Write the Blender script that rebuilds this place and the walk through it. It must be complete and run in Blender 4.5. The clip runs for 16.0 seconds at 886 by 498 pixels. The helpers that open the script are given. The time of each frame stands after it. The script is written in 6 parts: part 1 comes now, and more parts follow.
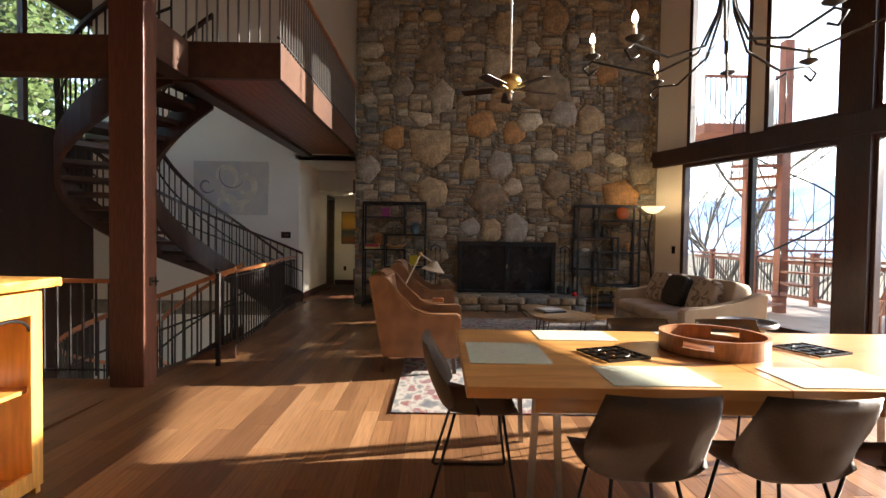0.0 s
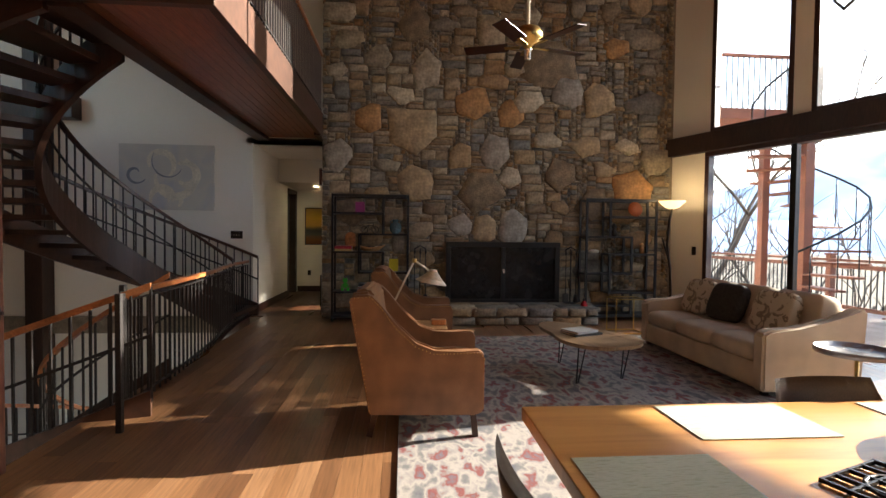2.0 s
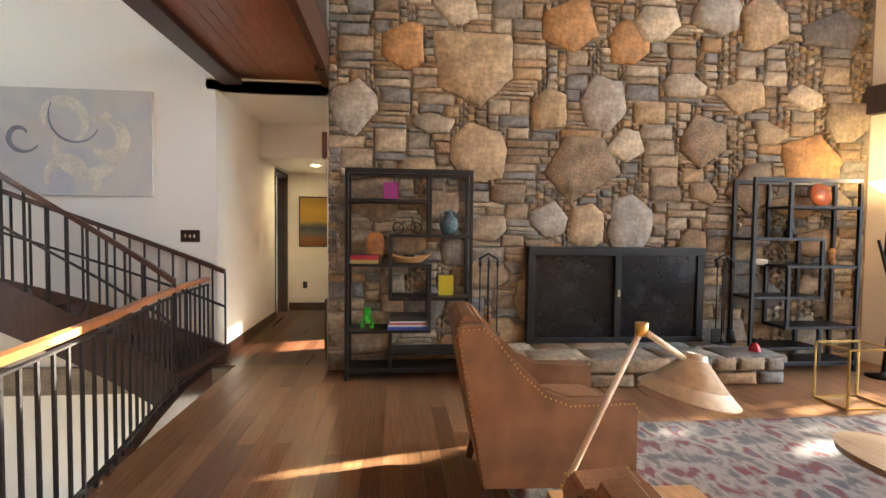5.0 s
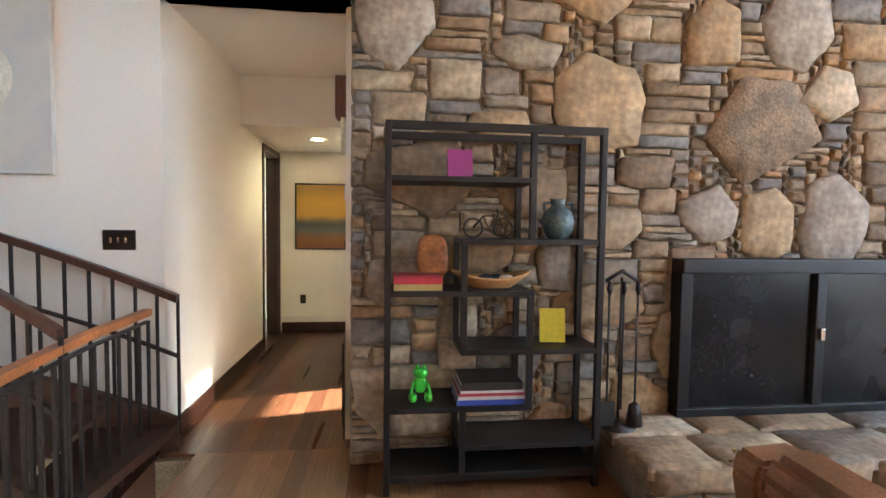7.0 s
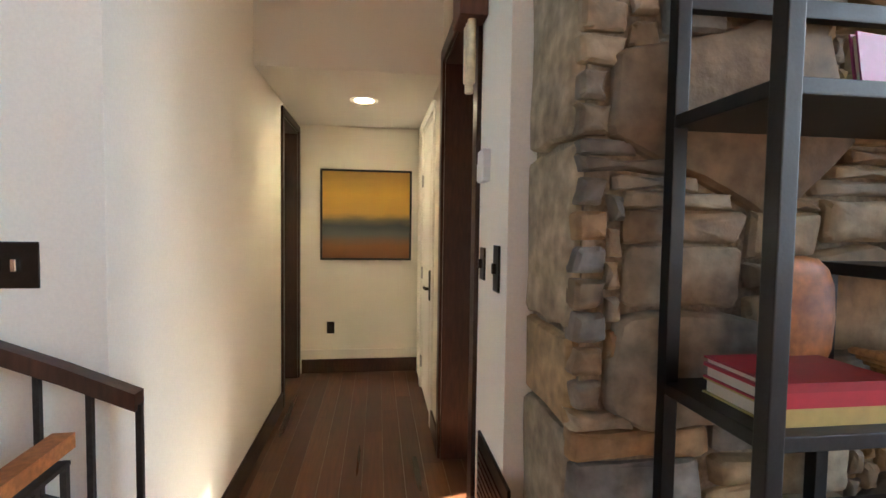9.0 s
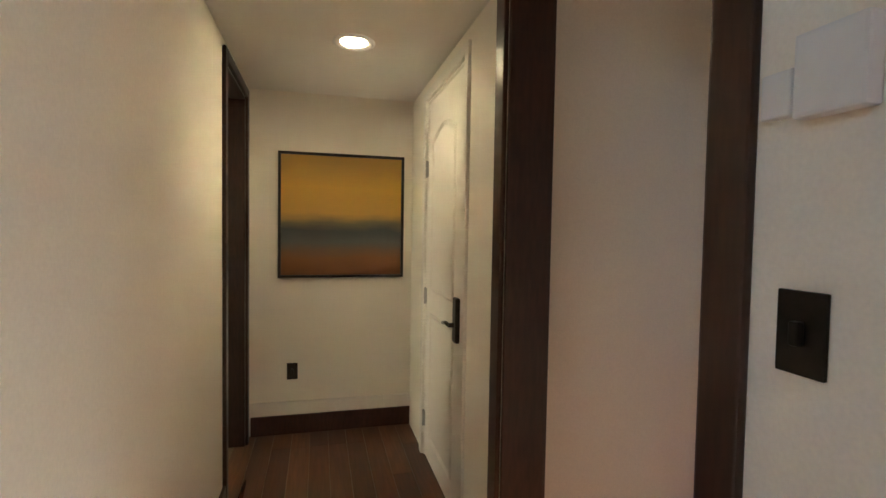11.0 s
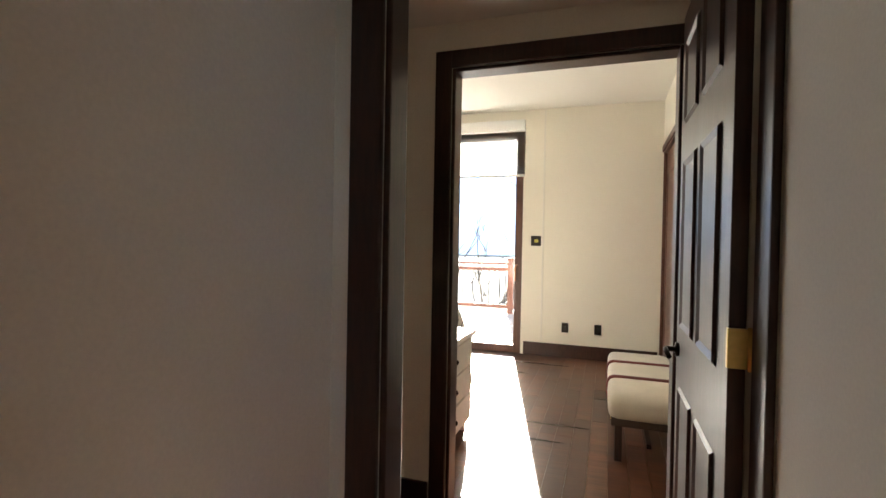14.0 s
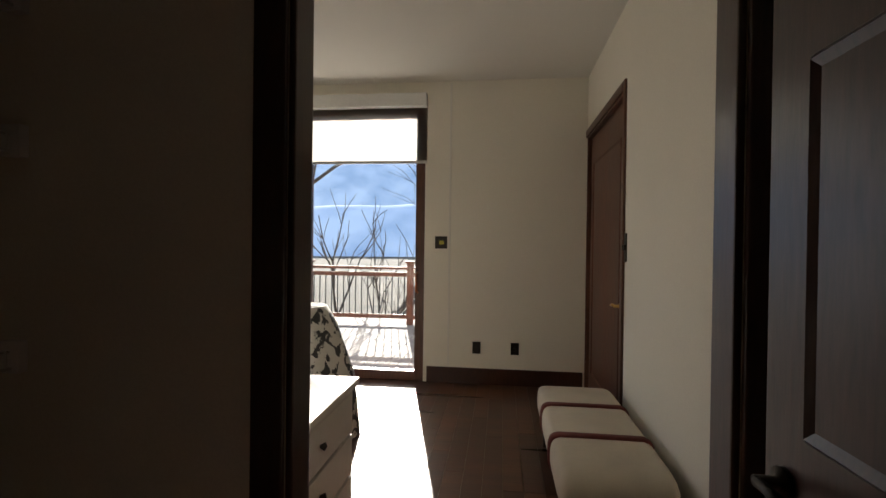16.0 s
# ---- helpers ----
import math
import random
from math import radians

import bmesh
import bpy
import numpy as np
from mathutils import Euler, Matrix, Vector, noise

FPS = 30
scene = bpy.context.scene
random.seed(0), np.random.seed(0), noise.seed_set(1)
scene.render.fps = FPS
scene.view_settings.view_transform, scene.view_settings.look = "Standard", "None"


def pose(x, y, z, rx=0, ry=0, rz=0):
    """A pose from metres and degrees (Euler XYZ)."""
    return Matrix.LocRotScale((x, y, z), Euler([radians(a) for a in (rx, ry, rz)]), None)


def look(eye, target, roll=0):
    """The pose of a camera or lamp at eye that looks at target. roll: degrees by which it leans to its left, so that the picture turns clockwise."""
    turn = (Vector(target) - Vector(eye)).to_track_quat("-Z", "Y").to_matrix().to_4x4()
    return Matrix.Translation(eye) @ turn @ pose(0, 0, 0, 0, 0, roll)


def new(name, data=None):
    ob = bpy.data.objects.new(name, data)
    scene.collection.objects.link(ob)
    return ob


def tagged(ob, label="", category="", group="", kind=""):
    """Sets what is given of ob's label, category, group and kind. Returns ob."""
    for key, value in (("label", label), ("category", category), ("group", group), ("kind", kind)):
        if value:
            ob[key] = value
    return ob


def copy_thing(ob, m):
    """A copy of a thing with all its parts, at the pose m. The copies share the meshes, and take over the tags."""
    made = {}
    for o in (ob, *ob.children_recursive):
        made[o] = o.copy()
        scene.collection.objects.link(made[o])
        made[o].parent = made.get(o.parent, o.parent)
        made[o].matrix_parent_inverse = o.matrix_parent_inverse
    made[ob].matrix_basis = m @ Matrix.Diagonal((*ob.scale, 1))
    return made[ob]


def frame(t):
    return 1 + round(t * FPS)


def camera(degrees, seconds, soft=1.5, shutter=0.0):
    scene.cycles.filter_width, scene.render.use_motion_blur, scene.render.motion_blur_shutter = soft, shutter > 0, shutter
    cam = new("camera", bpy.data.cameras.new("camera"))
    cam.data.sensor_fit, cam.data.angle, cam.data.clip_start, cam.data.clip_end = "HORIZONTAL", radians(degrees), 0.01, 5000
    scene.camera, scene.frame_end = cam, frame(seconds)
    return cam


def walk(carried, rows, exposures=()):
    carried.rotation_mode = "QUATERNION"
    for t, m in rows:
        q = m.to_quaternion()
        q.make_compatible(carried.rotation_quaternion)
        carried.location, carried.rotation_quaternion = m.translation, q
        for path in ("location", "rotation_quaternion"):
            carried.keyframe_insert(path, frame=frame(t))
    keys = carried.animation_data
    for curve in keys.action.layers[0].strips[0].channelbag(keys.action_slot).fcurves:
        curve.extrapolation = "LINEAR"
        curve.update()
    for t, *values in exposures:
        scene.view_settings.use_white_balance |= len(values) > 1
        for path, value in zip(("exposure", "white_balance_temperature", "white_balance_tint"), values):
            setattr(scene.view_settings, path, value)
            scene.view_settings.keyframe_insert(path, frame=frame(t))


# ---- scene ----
cam = camera(85.4, 16.0)
ROWS = [  # t, x, y, z, yaw, pitch, roll
    (0.0, 0.000, 0.000, 1.400, -0.48, -1.52, -0.84),
    (0.5, -0.081, 0.334, 1.420, -2.72, -1.64, -0.81),
    (1.0, -0.105, 0.701, 1.418, -3.69, -1.57, -0.75),
    (1.5, -0.188, 1.094, 1.413, -4.09, -1.55, -0.66),
    (2.0, -0.334, 1.540, 1.413, -4.67, -1.63, -0.68),
    (2.5, -0.378, 1.970, 1.426, -4.58, -1.75, -0.72),
    (3.0, -0.494, 2.474, 1.450, -4.78, -1.97, -0.67),
    (3.5, -0.603, 2.948, 1.434, -4.86, -1.90, -0.64),
    (4.0, -0.764, 3.564, 1.439, -5.05, -1.89, -0.67),
    (6.5, -1.304, 6.184, 1.515, -6.22, -2.93, -0.66),
    (7.0, -1.472, 6.743, 1.504, -6.51, -2.86, -0.75),
    (7.5, -1.663, 7.246, 1.500, -7.15, -2.89, -0.69),
    (8.0, -1.910, 7.740, 1.511, -7.83, -3.17, -0.73),
    (8.5, -2.053, 8.163, 1.495, -7.64, -2.76, -0.78),
    (9.0, -2.170, 8.597, 1.507, -7.76, -2.85, -0.82),
    (11.3, -2.456, 10.064, 1.502, -18.02, -1.88, -0.97),
    (12.0, -2.397, 10.506, 1.509, -32.77, -1.70, -0.88),
    (12.5, -2.307, 10.691, 1.496, -43.33, -1.38, -0.77),
    (13.0, -2.229, 10.742, 1.462, -53.34, -1.23, -1.05),
    (13.5, -2.023, 10.797, 1.450, -61.99, -0.85, -1.20),
    (14.0, -1.828, 10.957, 1.452, -71.08, -0.82, -1.04),
    (14.5, -1.606, 11.112, 1.458, -78.54, -0.78, -0.86),
    (15.0, -1.183, 11.154, 1.455, -81.59, -0.52, -0.69),
    (15.5, -0.849, 11.162, 1.454, -82.07, -0.33, -0.60),
    (16.0, -0.579, 11.202, 1.460, -83.05, -0.44, -0.73),
]
EXPOSURES = [(0.0, 2.4, 6600, 10), (2.0, 2.4, 6600, 10), (3.0, 2.35, 7000, 10), (4.0, 3.5, 7200, 10), (6.5, 4.5, 6300, 8), (9.2, 4.45, 6400, 6), (11.3, 3.8, 6500, 6), (12.5, 3.95, 6200, 6), (13.5, 3.7, 6300, 6), (14.5, 2.5, 6300, 8), (15.2, 2.0, 6350, 9), (16.0, 1.1, 6400, 10)]
walk(cam, [(t, pose(x, y, z, 90 + p, r, yaw)) for t, x, y, z, yaw, p, r in ROWS], EXPOSURES)

# ---- world, sun ----
SKY_DINING, SKY_BEDROOM = 9.0, 3.0  # watts
SUN_AZ, SUN_EL = 77.0, 18.3  # clockwise from +y, degrees
world = bpy.data.worlds.new("sky")
scene.world = world
world.use_nodes = True
wn = world.node_tree.nodes
sky = wn.new("ShaderNodeTexSky")
sky.sky_type, sky.sun_disc = "NISHITA", False
sky.sun_elevation, sky.sun_rotation = radians(SUN_EL), radians(SUN_AZ)
world.node_tree.links.new(sky.outputs[0], wn["Background"].inputs[0])
wn["Background"].inputs[1].default_value = 0.15
sd = bpy.data.lights.new("sun", "SUN")
sd.energy, sd.angle, sd.color = 5.0, radians(0.5), (1.0, 0.93, 0.82)
sun = new("sun", sd)
sun.matrix_world = look((60 * math.sin(radians(SUN_AZ)), 60 * math.cos(radians(SUN_AZ)), 60 * math.tan(radians(SUN_EL))), (0, 0, 0))


# added fill lamps for the sky's light through the dining and bedroom glass doors
for name, at, to, w, h, watts in (("sky_fill_dining", (6.90, 3.85, 3.0), (-2.0, 6.5, 1.5), 3.3, 5.6, SKY_DINING), ("sky_fill_bedroom", (4.46, 13.76, 1.25), (0.5, 11.6, 1.2), 0.4, 2.1, SKY_BEDROOM)):
    ad = bpy.data.lights.new(name, "AREA")
    ad.shape, ad.size, ad.size_y, ad.energy, ad.color = "RECTANGLE", w, h, watts, (1.0, 0.97, 0.93)
    new(name, ad).matrix_world = look(at, to)

# ---- material helpers ----
def material(name, color=(0.5, 0.5, 0.5), rough=0.5, metal=0.0, **kw):
    """A principled material: two scales of colour variation, bump, optional random tint per object."""
    m = bpy.data.materials.new(name)
    m.use_nodes = True
    nt = m.node_tree
    N, L = nt.nodes, nt.links
    b = N["Principled BSDF"]
    b.inputs["Roughness"].default_value = rough
    b.inputs["Metallic"].default_value = metal
    for k in ("Specular IOR Level", "Coat Weight", "Sheen Weight", "Transmission Weight"):
        if k in kw:
            b.inputs[k].default_value = kw[k]
    tc = N.new("ShaderNodeTexCoord")
    mp = N.new("ShaderNodeMapping")
    mp.inputs["Scale"].default_value = kw.get("stretch", (1, 1, 1))
    L.new(tc.outputs[kw.get("coords", "Object")], mp.inputs[0])
    big, fine = N.new("ShaderNodeTexNoise"), N.new("ShaderNodeTexNoise")
    big.inputs["Scale"].default_value, fine.inputs["Scale"].default_value = kw.get("big", 2.0), kw.get("fine", 40.0)
    fine.inputs["Detail"].default_value = 6
    L.new(mp.outputs[0], big.inputs[0])
    L.new(mp.outputs[0], fine.inputs[0])
    col = None
    if "palette" in kw:
        info = N.new("ShaderNodeNewGeometry" if kw.get("islands") else "ShaderNodeObjectInfo")
        ramp = N.new("ShaderNodeValToRGB")
        ramp.color_ramp.interpolation = kw.get("interp", "CONSTANT")
        pal = kw["palette"]
        while len(ramp.color_ramp.elements) < len(pal):
            ramp.color_ramp.elements.new(0.5)
        for i, c in enumerate(pal):
            ramp.color_ramp.elements[i].position = i / len(pal)
            ramp.color_ramp.elements[i].color = (*c, 1)
        L.new(info.outputs["Random Per Island" if kw.get("islands") else "Random"], ramp.inputs[0])
        col = ramp.outputs[0]
    amt = kw.get("vary", 0.15)
    for tex, a in ((big, amt), (fine, amt * kw.get("grain", 1.0))):
        mr = N.new("ShaderNodeMapRange")
        mr.inputs["From Min"].default_value, mr.inputs["From Max"].default_value = 0.3, 0.7
        mr.inputs["To Min"].default_value, mr.inputs["To Max"].default_value = 1 - a, 1 + a
        L.new(tex.outputs[0], mr.inputs[0])
        mx = N.new("ShaderNodeMix")
        mx.data_type, mx.blend_type = "RGBA", "MULTIPLY"
        mx.inputs["Factor"].default_value = 1
        if col is None:
            mx.inputs["A"].default_value = (*color, 1)
        else:
            L.new(col, mx.inputs["A"])
        L.new(mr.outputs[0], mx.inputs["B"])
        col = mx.outputs["Result"]
    L.new(col, b.inputs["Base Color"])
    rr = N.new("ShaderNodeMapRange")
    rr.inputs["To Min"].default_value, rr.inputs["To Max"].default_value = max(0.02, rough - kw.get("rvar", 0.08)), min(1, rough + kw.get("rvar", 0.08))
    L.new(big.outputs[0], rr.inputs[0])
    L.new(rr.outputs[0], b.inputs["Roughness"])
    if kw.get("bump", 0.1):
        bp = N.new("ShaderNodeBump")
        bp.inputs["Strength"].default_value = kw.get("bump", 0.1)
        bp.inputs["Distance"].default_value = kw.get("depth", 0.004)
        L.new(fine.outputs[0], bp.inputs["Height"])
        L.new(bp.outputs[0], b.inputs["Normal"])
    return m


def glowing(name, color, strength):
    m = bpy.data.materials.new(name)
    m.use_nodes = True
    b = m.node_tree.nodes["Principled BSDF"]
    b.inputs["Emission Color"].default_value = (*color, 1)
    b.inputs["Emission Strength"].default_value = strength
    b.inputs["Base Color"].default_value = (0.8, 0.78, 0.7, 1)
    return m


def ramp_material(name, stops, rough=0.6, scale=3.0, coords="Object", stretch=(1, 1, 1), bump=0.1, detail=8.0, distort=0.6):
    """Noise through a colour ramp: rugs, marble, painted canvases."""
    m = bpy.data.materials.new(name)
    m.use_nodes = True
    N, L = m.node_tree.nodes, m.node_tree.links
    tc, mp, nz, rp = N.new("ShaderNodeTexCoord"), N.new("ShaderNodeMapping"), N.new("ShaderNodeTexNoise"), N.new("ShaderNodeValToRGB")
    mp.inputs["Scale"].default_value = stretch
    nz.inputs["Scale"].default_value, nz.inputs["Detail"].default_value, nz.inputs["Distortion"].default_value = scale, detail, distort
    while len(rp.color_ramp.elements) < len(stops):
        rp.color_ramp.elements.new(0.5)
    for i, (p, c) in enumerate(stops):
        rp.color_ramp.elements[i].position, rp.color_ramp.elements[i].color = p, (*c, 1)
    L.new(tc.outputs[coords], mp.inputs[0])
    L.new(mp.outputs[0], nz.inputs[0])
    L.new(nz.outputs[0], rp.inputs[0])
    b = N["Principled BSDF"]
    b.inputs["Roughness"].default_value = rough
    L.new(rp.outputs[0], b.inputs["Base Color"])
    bp = N.new("ShaderNodeBump")
    bp.inputs["Strength"].default_value, bp.inputs["Distance"].default_value = bump, 0.004
    L.new(nz.outputs[0], bp.inputs["Height"])
    L.new(bp.outputs[0], b.inputs["Normal"])
    return m


plaster = material("cream plaster", (0.86, 0.82, 0.72), 0.85, vary=0.03, big=0.8, fine=120, bump=0.15, depth=0.002)
ceil_paint = material("ceiling paint", (0.82, 0.80, 0.74), 0.9, vary=0.02, big=0.6, fine=150, bump=0.2, depth=0.002)
dark_wood = material("dark stained timber", (0.040, 0.017, 0.010), 0.42, vary=0.35, big=3, fine=60, stretch=(1, 1, 0.15), bump=0.25)
beam_wood = material("brown stained beam", (0.065, 0.028, 0.016), 0.45, vary=0.3, big=2, fine=40, stretch=(0.3, 0.3, 0.3), bump=0.2)
post_wood = material("red-brown post timber", (0.105, 0.040, 0.024), 0.4, vary=0.3, big=2.5, fine=50, stretch=(1, 1, 0.12), bump=0.25)
trim_wood = material("mahogany trim", (0.045, 0.016, 0.010), 0.33, vary=0.3, big=3, fine=70, stretch=(1, 1, 0.15), bump=0.1)
soffit_wood = material("reddish soffit boards", (0.22, 0.065, 0.028), 0.32, vary=0.3, big=3, fine=50, stretch=(1, 0.12, 1), bump=0.15)
rail_wood = material("oiled rail wood", (0.42, 0.15, 0.05), 0.35, vary=0.25, big=5, fine=60, bump=0.1)
iron = material("dark iron", (0.045, 0.04, 0.038), 0.5, 0.6, vary=0.25, fine=80, bump=0.15)
black_steel = material("black painted steel", (0.012, 0.012, 0.013), 0.42, 0.3, vary=0.2, fine=120, bump=0.08)
FLOOR_TONES = [(0.24, 0.12, 0.056), (0.29, 0.15, 0.072), (0.26, 0.13, 0.06), (0.19, 0.092, 0.044), (0.32, 0.17, 0.084), (0.25, 0.125, 0.058), (0.16, 0.076, 0.036), (0.27, 0.137, 0.064)]
plank = material("hardwood plank", rough=0.3, coords="Object", stretch=(1, 0.06, 1), palette=FLOOR_TONES, vary=0.28, big=6, fine=60, bump=0.12)
plank_joined = material("hardwood planks beyond", rough=0.3, coords="Object", stretch=(1, 0.06, 1), islands=True, palette=FLOOR_TONES, vary=0.28, big=6, fine=60, bump=0.12)
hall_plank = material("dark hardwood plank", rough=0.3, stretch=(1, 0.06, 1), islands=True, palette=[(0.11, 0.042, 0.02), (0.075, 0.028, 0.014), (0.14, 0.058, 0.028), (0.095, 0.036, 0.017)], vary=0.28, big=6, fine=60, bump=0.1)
mortar = material("grey-brown mortar", (0.25, 0.21, 0.155), 0.95, vary=0.3, big=6, fine=60, bump=0.6, depth=0.01)
STONES = [(0.24, 0.17, 0.10), (0.31, 0.235, 0.145), (0.22, 0.185, 0.14), (0.36, 0.285, 0.185), (0.165, 0.15, 0.125), (0.27, 0.185, 0.10), (0.38, 0.315, 0.22), (0.20, 0.145, 0.09), (0.28, 0.23, 0.16), (0.35, 0.24, 0.125), (0.19, 0.18, 0.16), (0.30, 0.22, 0.135), (0.24, 0.205, 0.155), (0.30, 0.185, 0.09)]
stone = material("fieldstone", rough=0.78, palette=STONES, vary=0.30, big=6, fine=22, bump=0.55, depth=0.01)
stone_fill = material("small fieldstone", rough=0.72, palette=STONES, islands=True, vary=0.30, big=6, fine=22, bump=0.55, depth=0.01)
leather = material("caramel leather", (0.22, 0.105, 0.05), 0.42, vary=0.28, big=5, fine=160, bump=0.25, depth=0.002)
grey_leather = material("taupe leather", (0.085, 0.058, 0.042), 0.45, vary=0.2, big=5, fine=160, bump=0.25, depth=0.002)
sofa_cloth = material("beige velvet", (0.50, 0.40, 0.29), 0.85, vary=0.14, big=4, fine=220, bump=0.3, depth=0.002)
table_wood = ramp_material("golden teak", [(0.3, (0.36, 0.15, 0.04)), (0.45, (0.56, 0.27, 0.08)), (0.6, (0.64, 0.33, 0.11)), (0.75, (0.46, 0.20, 0.06))], 0.3, 2.5, stretch=(0.35, 3.0, 1.0), bump=0.05)
steel = material("brushed steel", (0.35, 0.34, 0.33), 0.35, 0.9, vary=0.1, bump=0.05)
brass = material("brass", (0.65, 0.45, 0.16), 0.3, 1.0, vary=0.1, bump=0.05)
chrome = material("chrome", (0.7, 0.7, 0.7), 0.12, 1.0, vary=0.05, bump=0)
white_paint = material("white door paint", (0.80, 0.77, 0.70), 0.4, vary=0.02, bump=0.03)
white_plastic = material("white plastic", (0.8, 0.8, 0.78), 0.4, vary=0.02, bump=0)
white_wire = material("white coated wire", (0.75, 0.75, 0.73), 0.4, vary=0.02, bump=0)
dark_bronze = material("dark bronze", (0.025, 0.02, 0.016), 0.35, 0.7, vary=0.2, bump=0.05)
redwood = material("stained outdoor timber", (0.23, 0.08, 0.045), 0.6, vary=0.25, big=3, fine=50, bump=0.3)
deck_board = material("weathered deck board", (0.36, 0.29, 0.25), 0.75, vary=0.2, big=3, fine=60, bump=0.3)
bark = material("grey bark", (0.16, 0.13, 0.11), 0.9, vary=0.35, big=5, fine=40, bump=0.6, depth=0.01)
hill_mat = material("hazy wooded hill", (0.10, 0.115, 0.14), 1.0, coords="Object", vary=0.4, big=0.03, fine=0.4, bump=0)
ground_mat = material("leaf-covered ground", (0.14, 0.11, 0.075), 1.0, vary=0.4, big=0.3, fine=4, bump=0.5, depth=0.05)
white_cloth = material("cream linen", (0.62, 0.55, 0.44), 0.9, vary=0.06, big=6, fine=300, bump=0.3, depth=0.002)

glass = bpy.data.materials.new("window glass")
glass.use_nodes = True
gn, gl = glass.node_tree.nodes, glass.node_tree.links
gt, gg, gm, gf = gn.new("ShaderNodeBsdfTransparent"), gn.new("ShaderNodeBsdfGlossy"), gn.new("ShaderNodeMixShader"), gn.new("ShaderNodeLayerWeight")
gg.inputs["Roughness"].default_value = 0.02
gt.inputs[0].default_value = (0.96, 0.97, 0.97, 1)
gp, ga = gn.new("ShaderNodeMath"), gn.new("ShaderNodeMath")
gp.operation, gp.inputs[1].default_value = "POWER", 5.0
ga.operation, ga.inputs[1].default_value, ga.inputs[2].default_value = "MULTIPLY_ADD", 0.6, 0.03
gl.new(gf.outputs["Facing"], gp.inputs[0])
gl.new(gp.outputs[0], ga.inputs[0])
gl.new(ga.outputs[0], gm.inputs[0])
gl.new(gt.outputs[0], gm.inputs[1])
gl.new(gg.outputs[0], gm.inputs[2])
gl.new(gm.outputs[0], gn["Material Output"].inputs[0])


# ---- mesh helpers ----
def box(bm, x0, x1, y0, y1, z0, z1, bev=0.0, m=None):
    vs = [bm.verts.new((x, y, z)) for x in (x0, x1) for y in (y0, y1) for z in (z0, z1)]
    fs = [bm.faces.new([vs[i] for i in f]) for f in ((0, 1, 3, 2), (4, 6, 7, 5), (0, 4, 5, 1), (2, 3, 7, 6), (0, 2, 6, 4), (1, 5, 7, 3))]
    if m is not None:
        bmesh.ops.transform(bm, matrix=m, verts=vs)
    if bev:
        es = list({e for f in fs for e in f.edges})
        bmesh.ops.bevel(bm, geom=es, offset=bev, segments=2, affect="EDGES", profile=0.6)
    return bm


def bbox(x0, x1, y0, y1, z0, z1, bev=0.0, m=None):
    return box(bmesh.new(), x0, x1, y0, y1, z0, z1, bev, m)


def tube(bm, pts, r, n=8, r_end=None):
    """A round bar along points."""
    pts = [Vector(p) for p in pts]
    rings = []
    up = None
    for i, p in enumerate(pts):
        d = (pts[min(i + 1, len(pts) - 1)] - pts[max(i - 1, 0)]).normalized()
        if up is None:
            up = d.orthogonal().normalized()
        side = d.cross(up)
        if side.length < 1e-4:
            side = d.orthogonal()
        side.normalize()
        up = side.cross(d).normalized()
        rad = r if r_end is None else r + (r_end - r) * i / (len(pts) - 1)
        rings.append([bm.verts.new(p + rad * (math.cos(2 * math.pi * k / n) * side + math.sin(2 * math.pi * k / n) * up)) for k in range(n)])
    for a, b in zip(rings, rings[1:]):
        for k in range(n):
            bm.faces.new((a[k], a[(k + 1) % n], b[(k + 1) % n], b[k])).smooth = True
    bm.faces.new(rings[0][::-1])
    bm.faces.new(rings[-1])
    return bm


def bar(bm, pts, w, h):
    """A rectangular bar swept along points, upright."""
    pts = [Vector(p) for p in pts]
    rings = []
    for i, p in enumerate(pts):
        d = pts[min(i + 1, len(pts) - 1)] - pts[max(i - 1, 0)]
        s = Vector((d.y, -d.x, 0))
        s = s.normalized() if s.length > 1e-6 else Vector((1, 0, 0))
        u = s.cross(d).normalized() if abs(d.z) > 0.9 * d.length else Vector((0, 0, 1))
        rings.append([bm.verts.new(p + s * a * w / 2 + u * b * h / 2) for a, b in ((-1, -1), (1, -1), (1, 1), (-1, 1))])
    for a, b in zip(rings, rings[1:]):
        for k in range(4):
            bm.faces.new((a[k], a[(k + 1) % 4], b[(k + 1) % 4], b[k]))
    bm.faces.new(rings[0][::-1])
    bm.faces.new(rings[-1])
    return bm


def lathe(bm, profile, n=24, at=(0, 0, 0)):
    rings = []
    for r, z in profile:
        rings.append([bm.verts.new((at[0] + r * math.cos(2 * math.pi * k / n), at[1] + r * math.sin(2 * math.pi * k / n), at[2] + z)) for k in range(n)])
    for a, b in zip(rings, rings[1:]):
        for k in range(n):
            bm.faces.new((a[k], a[(k + 1) % n], b[(k + 1) % n], b[k])).smooth = True
    bm.faces.new(rings[0][::-1])
    bm.faces.new(rings[-1])
    return bm


def extrude_outline(bm, outline, y0, y1):
    """A prism from an (x, z) outline between y0 and y1."""
    a = [bm.verts.new((x, y0, z)) for x, z in outline]
    b = [bm.verts.new((x, y1, z)) for x, z in outline]
    n = len(a)
    for k in range(n):
        bm.faces.new((a[k], b[k], b[(k + 1) % n], a[(k + 1) % n]))
    bm.faces.new(a[::-1])
    bm.faces.new(b)
    return bm


